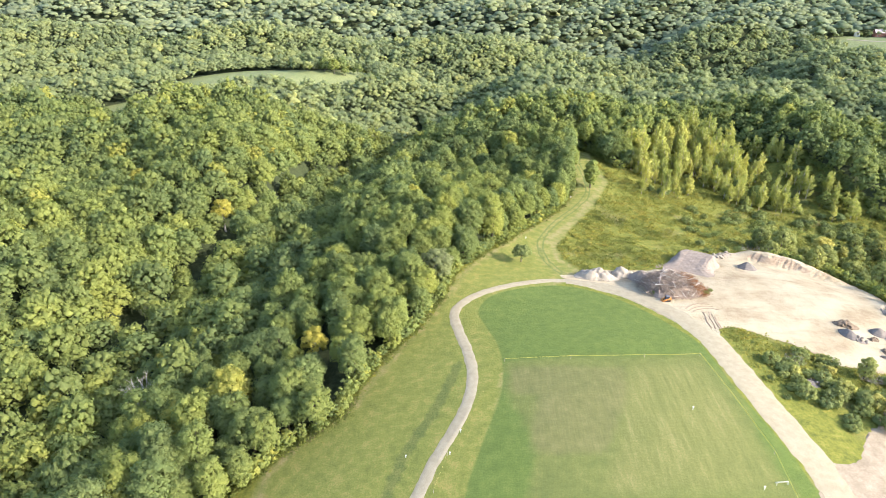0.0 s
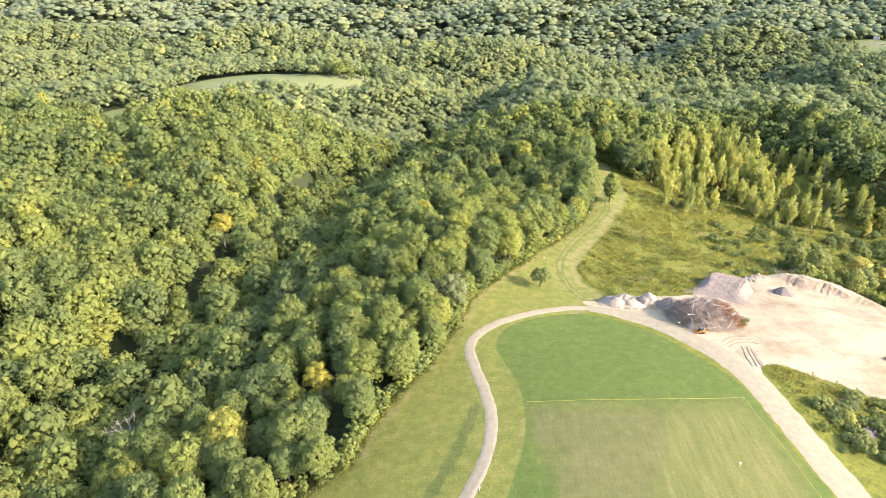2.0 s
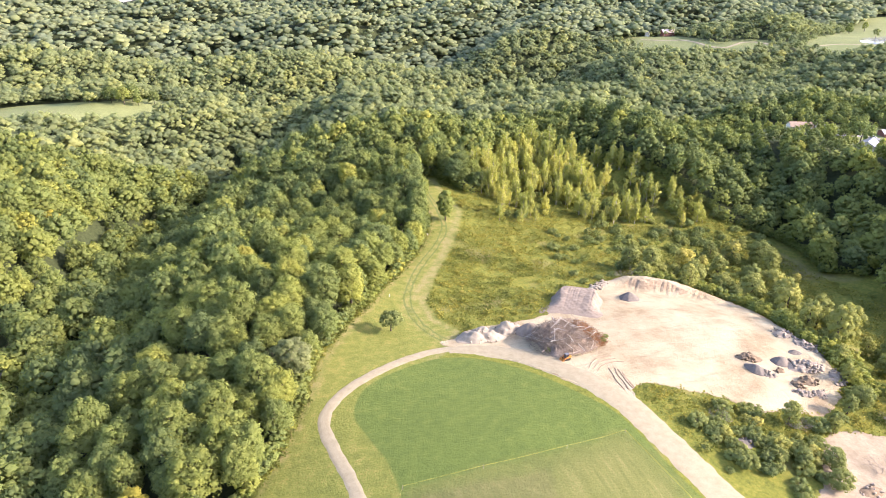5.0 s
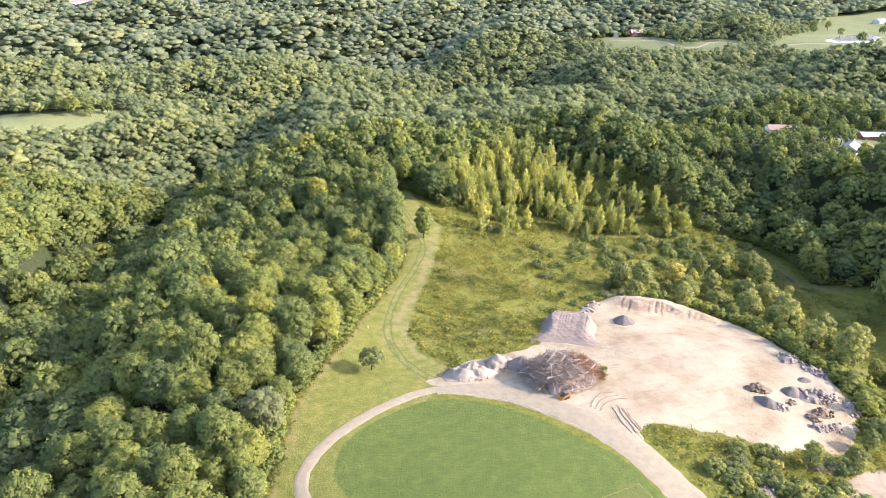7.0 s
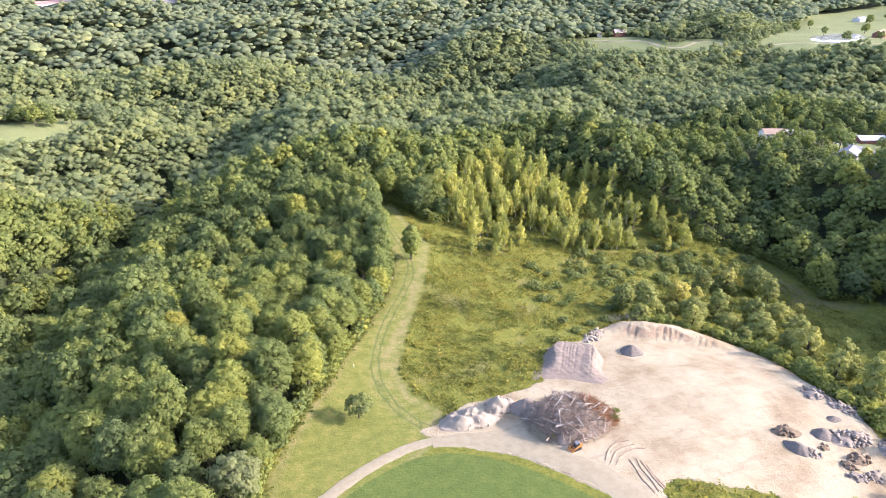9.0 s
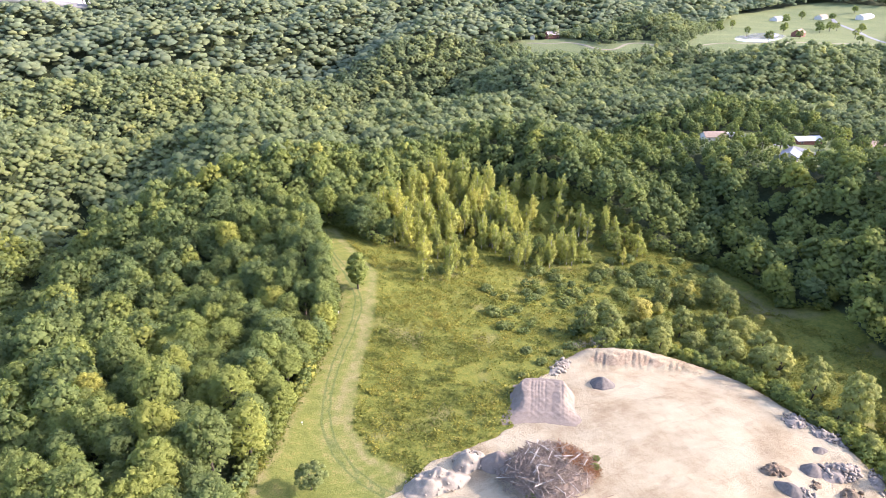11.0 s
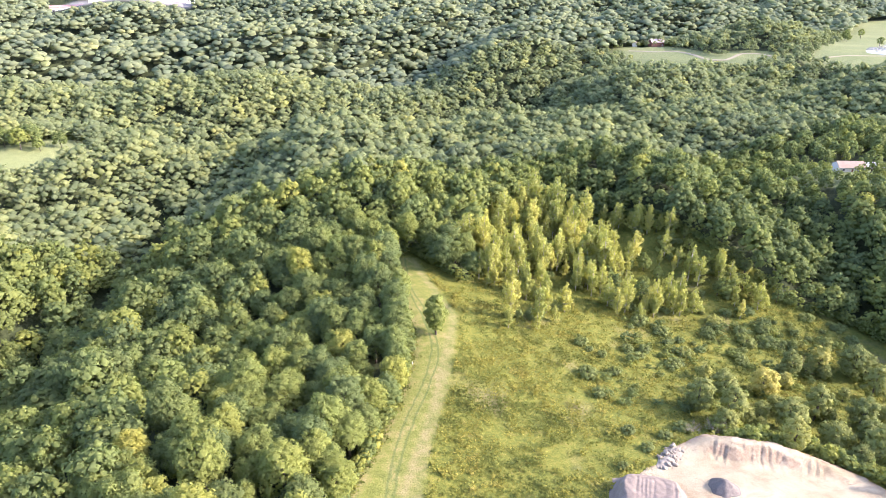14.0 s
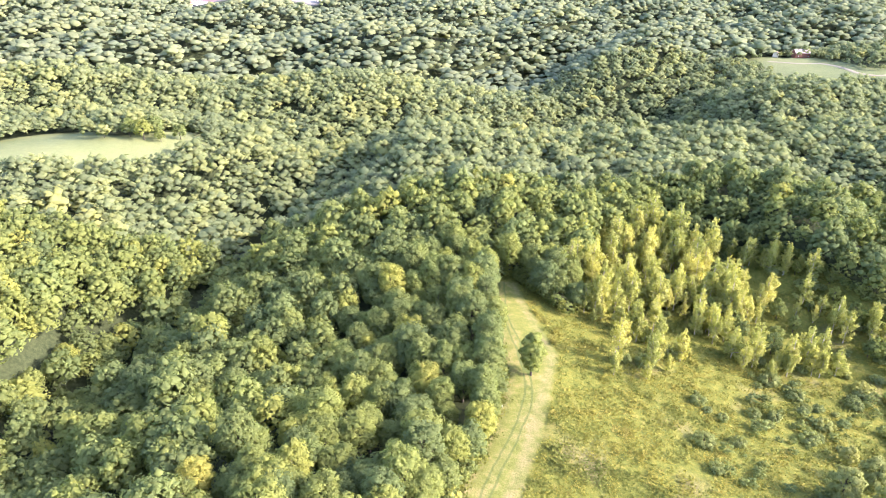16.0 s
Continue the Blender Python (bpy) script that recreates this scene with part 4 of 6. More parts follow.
RIM_TREES = [(165.0, 281.2), (149.3, 275.1), (182.9, 281.3), (204.0, 289.3), (161.0, 249.0), (216.4, 287.8), (229.8, 283.5), (223.6, 270.6), (200.1, 257.2), (178.7, 249.4), (194.5, 249.0), (185.2, 239.8), (190.8, 229.4), (183.7, 219.3), (192.1, 211.8), (178.1, 203.8), (188.6, 196.8), (178.9, 192.0), (201.3, 237.8), (209.8, 253.2), (172.2, 260.2), (154.2, 266.3), (189.1, 264.6)]
BANK_TREES = [(126, 157, 0.62), (117, 143, 0.5), (125, 141, 0.6), (121, 135, 0.58), (148, 158, 0.55), (156, 161, 0.66), (160.6, 170.6, 0.5), (176.0, 190.5, 0.5), (137, 152, 0.42), (169.0, 181.4, 0.6), (183.1, 174.4, 0.8), (175.8, 162.0, 0.9), (168.7, 151.6, 0.85), (191.2, 181.9, 0.8)]
BANK_SHRUBS = [(99, 161, 1.5), (110, 165, 1.4), (108, 156, 0.8), (114, 160, 0.9), (104, 159, 1.2), (103, 149, 1.3), (106, 142, 1.2), (119, 138, 1.1), (111, 137, 1.0), (95, 152, 0.6), (96, 144, 0.5), (113, 150, 1.2), (116, 148, 1.0), (128, 149, 1.3), (100, 154, 0.9), (132, 156, 1.0), (143, 156, 1.3), (157.5, 165.2, 1.4), (167.4, 195.7, 1.6), (173.5, 200.1, 1.5), (175.5, 208.8, 1.4), (178.1, 215.6, 1.5), (177.7, 224.5, 1.4), (175.9, 231.9, 1.4), (175.4, 239.2, 1.5), (169.2, 246.2, 1.3), (159.7, 255.1, 1.4), (146.5, 263.2, 1.2), (135.6, 266.0, 1.3), (127.8, 263.7, 1.0), (118.5, 259.8, 1.0), (106.9, 254.3, 0.9), (82, 203, 0.6), (76.5, 205, 0.7), (96.5, 206.5, 0.6), (99, 209, 0.45), (101, 157, 1.1), (107, 161, 1.2), (111, 154, 1.3), (121, 147, 1.4), (109, 146, 1.0), (100, 148, 1.0), (116, 141, 1.3)]


SCRUB = [(124, 280), (122, 296), (128, 316), (150, 334), (185, 332), (215, 326), (240, 322), (248, 300), (236, 272), (205, 268), (175, 268), (146, 274)]
SOUTH_BANK = [(99, 147), (99, 160), (110, 168), (126, 162), (146, 160), (158, 168), (168, 166), (158, 152), (134, 153), (122, 142), (110, 133), (104, 138)]
THICKET = [(168, 346), (158, 372), (150, 398), (160, 424), (176, 430), (196, 412), (214, 398), (238, 346), (238, 328), (216, 332), (196, 340)]


def grow_clearing():
    rng = np.random.default_rng(5)
    poplars = [poplar_kind(120 + k, w, t, g) for k, (w, t, g) in enumerate([(3.3, 16.5, 0.2), (2.8, 14.5, 0.1), (3.8, 17.0, 0.5), (3.4, 12.0, 0.6), (4.2, 13.5, 0.9)])]
    spots = []
    for k, (x, y) in enumerate(POPLARS):
        spots.append((x, y, 1.0))
        spots += [(x + rng.normal(0, 4.8), y + rng.normal(0, 5.0), rng.uniform(0.45, 1.0)) for _ in range(7 if x < 185 and y > 350 else 2)]
    for k, (x, y, s) in enumerate(spots):
        bright = "slender yellowing poplar standing in the grove" if s > 0.8 else "young yellow-green poplar at the foot of the grove"
        plant(poplars[int(rng.integers(5))], x, y, s * (1.25 if y > 365 and x < 190 else 0.95), rng.uniform(0, 6.28), bright, "tree", "poplars of the grove", 0, rng.uniform(0.9, 1.15))
    low = [tree_kind("shrub", 140 + k, 2.1 + 0.2 * k, 2.2, 18, 750, 0.20, leaf_shrub, None, 0.0, 0.8, 0.05, 0.8) for k in range(4)]
    for x, y in SHRUBS:
        plant(low[int(rng.integers(4))], x, y, rng.uniform(1.0, 1.6), rng.uniform(0, 6.28), "low dark green shrub in the weedy meadow", "shrub", "shrubs of the meadow")
        for _ in range(2):
            a, b = x + rng.normal(0, 6), y + rng.normal(0, 4.5)
            if a > 118 and b > 284 and not (a < 150 and b < 305):
                plant(low[int(rng.integers(4))], a, b, rng.uniform(0.5, 1.2), rng.uniform(0, 6.28), "low dark green shrub in the weedy meadow", "shrub", "shrubs of the meadow")
    for x, y in POPLARS:
        plant(low[int(rng.integers(4))], x + rng.normal(0, 5), y + rng.normal(0, 5), rng.uniform(0.8, 1.7), rng.uniform(0, 6.28), "leafy green undergrowth shrub between the poplars", "shrub", "undergrowth of the grove")
    n = 420
    x, y = rng.uniform(122, 248, n), rng.uniform(270, 338, n)
    keep = (edge_distance(x, y, SCRUB) < 0) & (line_distance(x, y, RIM)[0] > 5) & (patches(x, y, 9.0, 51) > 0.38)
    x, y = x[keep], y[keep]
    bush = [crown_shape(75 + k, 12, 170, 0.15, 0.8, 0.9) for k in range(5)]
    woods("meadow_scrub", x, y, bush, rng.uniform(0.7, 2.4, len(x)), np.clip(rng.normal(0.30, 0.14, len(x)), 0, 1), leaf_wood, "low dark green scrub growing through the weedy meadow", 0.55)
    band = np.array(smooth(RIM[2:], 0.8))
    out = unit(band - np.array([128.0, 208.0]))
    band, out = np.tile(band, (3, 1)), np.tile(out, (3, 1))
    band = band + out * rng.uniform(4.0, 13, (len(band), 1)) + rng.normal(0, 1.0, band.shape)
    woods("bank_scrub", band[:, 0], band[:, 1], bush, rng.uniform(1.0, 2.9, len(band)), np.clip(rng.normal(0.66, 0.16, len(band)), 0, 1), leaf_wood, "yellow-green leafy scrub on the outer slope of the sand bank", 0.7)
    leafy = [tree_kind("shrub", 145 + k, 2.3, 2.9, 20, 800, 0.21, leaf_young, None, 0.0, 0.9, 0.05, 0.85) for k in range(3)]
    for _ in range(70):
        x, y = rng.uniform(94, 168), rng.uniform(134, 168)
        if float(edge_distance(x, y, SOUTH_BANK)) < 0 and float(edge_distance(x, y, YARD)) > 1.5 and float(edge_distance(x, y, SOUTH_YARD)) > 1.5:
            plant((leafy + low)[int(rng.integers(7))], x, y, rng.uniform(0.6, 1.5), rng.uniform(0, 6.28), "leafy shrub on the bank beside the sand yard", "shrub", "shrubs round the yard")
    thicket = [tree_kind("thicket_tree", 150 + k, w, t, 24, 900, 0.30, leaf_tree, None, 0.03, 0.7, None, 0.85) for k, (w, t) in enumerate([(3.4, 8.5), (2.8, 9.5), (3.8, 7.5)])]
    for _ in range(95):
        x, y = rng.uniform(150, 240), rng.uniform(322, 432)
        if float(edge_distance(x, y, THICKET)) < 0:
            plant(thicket[int(rng.integers(3))], x, y, rng.uniform(0.5, 1.15), rng.uniform(0, 6.28), "dark green young tree in the thicket behind the poplars", "tree", "thicket behind the grove")
    for x, y, s in BANK_SHRUBS:
        plant(low[int(rng.integers(4))], x, y, s, rng.uniform(0, 6.28), "leafy shrub on the bank beside the sand yard", "shrub", "shrubs round the yard", 0.0, 0.85)
    small = [tree_kind("small_tree", 160 + k, w, t, 34, 2000, 0.26, leaf_young, None, 0.02, 0.9, None, 0.85) for k, (w, t) in enumerate([(4.2, 9.5), (3.6, 11.0), (4.6, 9.0), (3.2, 12.0)])]
    for x, y in list(RIM_TREES):
        for _ in range(2):
            a, b = x + rng.normal(0, 7), y + rng.normal(0, 6)
            if float(edge_distance(a, b, YARD)) > 6:
                plant(small[int(rng.integers(4))], a, b, rng.uniform(0.5, 1.0), rng.uniform(0, 6.28), "leafy green tree growing behind the sand yard's bank", "tree", "trees behind the yard")
    for x, y in RIM_TREES:
        plant(small[int(rng.integers(4))], x, y, rng.uniform(1.1, 1.55), rng.uniform(0, 6.28), "leafy green tree growing behind the sand yard's bank", "tree", "trees behind the yard")
    for x, y, s in BANK_TREES:
        plant(small[int(rng.integers(4))], x, y, s * 1.25, rng.uniform(0, 6.28), "bright green young tree on the bank between lane and yard", "tree", "trees on the bank")
    oak = tree_kind("track_tree", 180, 3.3, 12.6, 46, 3400, 0.27, leaf_tree, None, 0.02, 0.95, 0.26, 0.95)
    plant(oak, 79.6, 329.5, 1.3, 0.4, "upright dark green tree standing alone beside the grass track", "tree", "", 0, 1.0)
    crab = tree_kind("lone_tree", 181, 4.6, 7.2, 26, 1700, 0.26, leaf_shrub, None, 0.22, 0.3, 0.20, 0.7)
    plant(crab, 31.4, 232.2, 1.0, 1.4, "small spreading tree with a bare stem on the mown verge", "tree", "", 0, 1.0)


def bare_tree(name, x, y, tall, wide, seed, label, material, branches=26, thick=0.16):
    """A leafless tree: trunk, limbs that fork, and twigs."""
    rng = np.random.default_rng(seed)
    top = new(name)
    top.location = (x, y, height(x, y))
    limbs, twigs = [], []
    limbs.append(limb_arrays([(0, 0, -0.5), (0.1, 0, tall * 0.3), (0, 0.1, tall * 0.55)], [thick, thick * 0.8, thick * 0.5], 7))
    for k in range(branches):
        a, z0 = k * 2.4 + rng.uniform(0, 0.6), tall * rng.uniform(0.22, 0.55)
        r, up = wide * rng.uniform(0.55, 1.0), tall * rng.uniform(0.25, 0.5)
        mid = np.array([math.cos(a) * r * 0.45, math.sin(a) * r * 0.45, z0 + up * 0.55])
        end = np.array([math.cos(a) * r, math.sin(a) * r, min(tall, z0 + up)])
        limbs.append(limb_arrays([(0, 0, z0), mid, end], [thick * 0.4, thick * 0.26, thick * 0.08], 5))
        for _ in range(9):
            s = rng.uniform(0.3, 1)
            p = mid + (end - mid) * s
            q = p + rng.normal(0, 1, 3) * wide * 0.13 + np.array([0, 0, wide * 0.2])
            twigs.append(limb_arrays([p, (p + q) / 2 + rng.normal(0, 0.08, 3), q], [thick * 0.14, thick * 0.1, thick * 0.04], 3))
    part("trunk", quads_mesh("trunk", *join(limbs), material), top)
    part("twig_work", quads_mesh("twig_work", *join(twigs), material), top, "fine grey leafless twigs")
    return tagged(top, label, "tree")


def weeds():
    """Tufts of tall weeds over the meadow and along its edges."""
    rng = np.random.default_rng(9)
    n = 110000
    x, y = rng.uniform(40, 250, n), rng.uniform(150, 430, n)
    d = edge_distance(x, y, smooth(CLEARING, 3, True))
    keep = (d < -0.5) & (edge_distance(x, y, VERGE) > 0.3) & (edge_distance(x, y, YARD) > -0.2) & (edge_distance(x, y, FIELD) > 2) & (line_distance(x, y, LANE)[0] > 6) & (edge_distance(x, y, SOUTH_YARD) > -0.5) & (0.5 * patches(x, y, 7.0, 31) + 0.5 * patches(x, y, 2.6, 32) > rng.uniform(0.22, 0.72, n))
    x, y = x[keep], y[keep]
    # ragged growth at the foot of the wood
    m = 5000
    edge = np.array(smooth(CLEARING[1:17], 0.5))
    pick = edge[rng.integers(0, len(edge), m)] + rng.normal(0, 1.3, (m, 2))
    x, y = np.concatenate([x, pick[:, 0]]), np.concatenate([y, pick[:, 1]])
    z = land(x, y)
    blades = 4
    i = np.repeat(np.arange(len(x)), blades)
    tall = 0.25 + 1.5 * patches(x, y, 3.0, 33) ** 2.5 + 0.6 * patches(x, y, 1.4, 34)
    s = tall[i] * rng.uniform(0.6, 1.15, len(i))
    base = np.stack([x[i], y[i], z[i] - 0.05], 1) + rng.normal(0, 0.5, (len(i), 3)) * np.array([1, 1, 0])
    nor = unit(rng.normal(0, 0.42, (len(i), 3)) + np.array([0, 0, 1.0]))
    side = unit(np.cross(nor, rng.normal(0, 1, (len(i), 3))))
    front = np.cross(nor, side)
    at = base + np.array([0, 0, 1.0]) * (s * rng.uniform(0.15, 1.0, len(i)))[:, None]
    w = (0.20 + 0.15 * s)[:, None]
    co = np.stack([at - side * w - front * w * 0.5, at + side * w - front * w * 0.4, at + front * w], 1).reshape(-1, 3)
    me = quads_mesh("meadow_weeds", co, np.arange(len(i) * 3).reshape(-1, 3), weed_leaf)
    t = -0.10 + 0.5 * patches(x, y, 11, 35) + 0.7 * patches(x, y, 3.0, 36) + rng.normal(0, 0.10, len(x))
    attribute(me, "tint", np.repeat(np.clip(np.where(np.arange(len(t)) < len(t) - m, t, t - 0.3), 0, 1)[i], 3))
    tagged(new("meadow_weeds", me), "tall yellow-green weeds and goldenrod over the meadow", "weeds", kind="stuff")


weed_leaf = leaf_material("weed_leaves", [(0.0, (0.066, 0.088, 0.026)), (0.4, (0.142, 0.156, 0.034)), (0.75, (0.232, 0.214, 0.042)), (1.0, (0.295, 0.245, 0.070))], "tint", 0.3)
grow_clearing()
weeds()
bare_tree("dead_tree", -95, 164, 19, 6.0, 31, "bare pale dead tree among green trees by the creek", pale_bark, 60, 0.34)
grey_twig = plain("grey_twigs", (0.22, 0.18, 0.15), (0.36, 0.31, 0.27), 3.0, 0.9)
bare_tree("bare_shrub", 143, 260.5, 5.2, 4.2, 32, "leafless grey shrub behind the sand bank", grey_twig, 24, 0.10)
bare_tree("bare_shrub", 137.5, 263, 3.4, 3.0, 33, "leafless grey shrub behind the sand bank", grey_twig, 20, 0.09)
bare_tree("bare_shrub", 139, 138, 3.0, 5.0, 35, "leafless grey brush lying over the sandy turning place", grey_twig, 30, 0.08)
bare_tree("bare_shrub", 127, 155, 2.6, 4.0, 36, "leafless grey brush on the weedy bank", grey_twig, 26, 0.08)
bare_tree("bare_shrub", 106, 161, 2.4, 3.6, 37, "leafless grey brush on the weedy bank", grey_twig, 24, 0.07)
bare_tree("bare_shrub", 161, 153, 3.4, 4.5, 34, "leafless grey brush beside the sandy bank", grey_twig, 26, 0.08)
bright = leaf_material("bright_yellow_leaves", [(0.0, (0.28, 0.26, 0.05)), (1.0, (0.42, 0.36, 0.07))], "object", 0.35)
willow_leaf = leaf_material("grey_green_willow_leaves", [(0.0, (0.150, 0.178, 0.078)), (1.0, (0.225, 0.242, 0.112))], "object", 0.35, 0.0)
willow = tree_kind("willow_tree", 195, 5.2, 13, 34, 3000, 0.28, willow_leaf, pale_bark, 0.04, 0.6, 0.3, 0.8)
plant(willow, -1.9, 211.3, 1.2, 0.5, "pale grey-green willow at the edge of the wood", "tree", "")
field_tree = tree_kind("field_tree", 197, 6.0, 13, 24, 700, 0.5, leaf_tree, None, 0.05)
for k, (fx, fy) in enumerate([(-123.3, 604.5), (-121.5, 622.6), (-108.5, 607.0), (-98.9, 602.1), (-88.7, 601.4), (-78.1, 609.1), (-110.0, 626.8), (-93.8, 610.8)]):
    plant(field_tree, fx, fy, 0.7 + 0.12 * (k % 4), k * 1.3, "leafy green tree standing out into the far field", "tree", "trees in the far field")
sycamore = tree_kind("yellow_tree", 190, 6.4, 18, 28, 2600, 0.32, bright, pale_bark, 0.2, 0.3, 0.45, 0.8)
for sx, sy, ss in [(-113, 307, 1.0), (-41, 172, 0.75), (-99, 190, 0.7), (-167, 337, 0.95), (-101, 372, 0.8)]:
    plant(sycamore, sx, sy, ss, sx * 0.3, "yellow-leaved tree with pale limbs among green trees", "tree", "yellow trees of the creek")

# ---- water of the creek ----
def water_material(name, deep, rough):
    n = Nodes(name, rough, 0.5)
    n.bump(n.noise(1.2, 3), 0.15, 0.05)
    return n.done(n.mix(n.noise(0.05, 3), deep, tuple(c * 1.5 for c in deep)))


def make_creek():
    pts = np.array(smooth(CREEK, 2.0))
    tan = np.gradient(pts, axis=0)
    tan /= np.linalg.norm(tan, axis=1)[:, None]
    nor = np.stack([-tan[:, 1], tan[:, 0]], 1)
    lo = [height(*p) - 1.5 for p in pts]
    verts, faces = [], []
    for p, n, z in zip(pts, nor, lo):
        for u in (-1, -0.5, 0, 0.5, 1):
            q = p + n * u * (5.2 + 0.9 * wave(p[0], p[1], 9, u > 0))
            verts.append((q[0], q[1], z))
    for i in range(len(pts) - 1):
        for k in range(4):
            a = i * 5 + k
            faces.append((a, a + 5, a + 6, a + 1))
    me = bpy.data.meshes.new("water_creek")
    me.from_pydata(verts, [], faces)
    me.polygons.foreach_set("use_smooth", [True] * len(faces))
    me.materials.append(water_material("muddy_creek_water", (0.075, 0.060, 0.035), 0.12))
    tagged(new("water_creek", me), "still brown creek water between wooded banks", "water", kind="structure")


make_creek()

# ---- heaps in the sand yard ----
def heap_mesh(name, rx, ry, tall, turn, material, seed, flat=0.0, rough=0.12, rills=0.0, at=(0, 0), rings=22, around=64, square=0.0):
    """A tipped heap: slopes at the angle of rest, a rounded or level top, and runnels down its sides; it follows the ground at its foot."""
    r, a = np.meshgrid(np.arange(rings + 1) / rings, np.arange(around) / around * 2 * math.pi, indexing="ij")
    wob = 1 + 0.10 * np.sin(2 * a + seed) + 0.07 * np.sin(3 * a + 2.1 * seed) + 0.04 * np.sin(7 * a + seed)
    wob = wob / np.maximum(np.abs(np.cos(a)), np.abs(np.sin(a))) ** square
    x, y = np.cos(a) * rx * r * wob, np.sin(a) * ry * r * wob
    px, py = x * math.cos(turn) - y * math.sin(turn), x * math.sin(turn) + y * math.cos(turn)
    prof = 1 - np.maximum(0, (r - flat) / (1 - flat)) ** 1.25
    across = px * 0.96 - py * 0.27
    run = rills * (1 - np.abs(np.sin(across * 1.25 + 1.3 * np.sin(across * 0.45 + seed) + 0.5 * np.sin(py * 0.5)))) ** 1.5 * np.sin(math.pi * np.clip((r - flat * 0.7) / (1 - flat * 0.7), 0, 1))
    n = rough * tall * (wave(px + seed * 9, py, 1.6, seed) + 0.5 * wave(px, py, 0.6, seed + 2)) * (1 - r ** 4)
    z = land(at[0] + px, at[1] + py) - height(*at) + prof * tall - run + n - np.where(r == 1, 0.25, 0)
    co = np.stack([px, py, z], -1).reshape(-1, 3)
    f = []
    for i in range(rings):
        for k in range(around):
            u, v = i * around + k, i * around + (k + 1) % around
            f.append((u, u + around, v + around, v))
    me = quads_mesh(name, co, f, material)
    me.polygons.foreach_set("use_smooth", [True] * len(f))
    return me


def heap(name, x, y, rx, ry, tall, turn, material, seed, label, flat=0.0, rough=0.12, rills=0.0, category="heap", rings=22, around=64, square=0.0):
    ob = new(name, heap_mesh(name, rx, ry, tall, turn, material, seed, flat, rough, rills, (x, y), rings, around, square))
    ob.location = (x, y, height(x, y))
    return tagged(ob, label, category)


def chunk_meshes(name, material, seed, count=6, flat=0.35):
    """Broken lumps with chipped corners."""
    out = []
    for k in range(count):
        rng = np.random.default_rng(seed + k)
        co = np.array([(sx, sy, sz) for sz in (-1, 1) for sx, sy in ((-1, -0.7), (-0.2, -1), (1, -0.6), (0.9, 0.8), (-0.3, 1), (-1, 0.5))]) * np.array([0.5, 0.42, 0.5 * flat])
        co = co + rng.normal(0, 0.07, co.shape)
        f = [(0, 5, 4), (0, 4, 3), (0, 3, 2), (0, 2, 1), (6, 7, 8), (6, 8, 9), (6, 9, 10), (6, 10, 11)]
        for i in range(6):
            j = (i + 1) % 6
            f += [(i, j, j + 6), (i, j + 6, i + 6)]
        out.append(quads_mesh(name, co, f, material))
    return out


grey_fines = plain("grey_stone_fines", (0.175, 0.142, 0.112), (0.265, 0.218, 0.175), 0.6, 0.95, 0.1, 0.15)
dark_fines = plain("dark_grey_asphalt_millings", (0.10, 0.088, 0.078), (0.19, 0.168, 0.148), 1.5, 0.95, 0.1, 0.08)
lime = plain("pale_limestone", (0.23, 0.195, 0.148), (0.36, 0.312, 0.240), 0.8, 0.9, 0.15, 0.12)
brown_soil = plain("brown_clods", (0.12, 0.09, 0.06), (0.22, 0.17, 0.12), 1.5, 0.95, 0.1, 0.15)
concrete = plain("broken_concrete", (0.150, 0.125, 0.100), (0.31, 0.268, 0.220), 1.5, 0.9, 0.2, 0.03)


def ramp_mound(name, x, y, turn, wide, long, tall, material, label):
    """A tipped ramp of fines: a long rilled face rising to a level brow, with short steep sides and back."""
    u, v = np.meshgrid(np.linspace(-1, 1, 84), np.linspace(0, 1, 92), indexing="ij")
    belly = 1 + 0.10 * np.sin(5 * v + 1) + 0.06 * np.sin(11 * v)
    a, b = u * wide * belly, v * long + 1.2 * np.cos(2.2 * u) - 1.2
    side = np.clip((1 - np.abs(u)) / (0.46 + 0.08 * np.sin(7 * v)), 0, 1)
    side = side * side * (3 - 2 * side)
    along = np.interp(v, (0, 0.10, 0.55, 0.72, 0.84, 1.0), (0, 0.12, 0.82, 0.98, 1.0, 0.0))
    rill = (1 - np.abs(np.sin(a * 2.1 + 1.9 * np.sin(a * 0.7 + 1) + 0.5 * wave(a, b, 2.5, 1.0)))) ** 2 * (0.4 + 0.6 * patches(a + 50, b, 4.0, 41))
    bump = 0.10 * wave(a, b, 1.3, 2.0) + 0.06 * wave(a, b, 0.5, 4.0)
    px, py = a * math.cos(turn) - b * math.sin(turn), a * math.sin(turn) + b * math.cos(turn)
    edge = np.minimum(side, along)
    z = land(x + px, y + py) - height(x, y) + tall * side * along - 0.26 * rill * edge * (v < 0.8) + bump * np.clip(edge * 4, 0, 1) - np.where(edge <= 0, 0.25, 0)
    index = np.arange(u.size).reshape(u.shape)
    quads = np.stack([index[:-1, :-1], index[1:, :-1], index[1:, 1:], index[:-1, 1:]], -1).reshape(-1, 4)
    me = quads_mesh(name, np.stack([px, py, z], -1).reshape(-1, 3), quads, material)
    me.polygons.foreach_set("use_smooth", np.ones(len(quads), bool))
    ob = new(name, me)
    ob.location = (x, y, height(x, y))
    return tagged(ob, label, "heap")


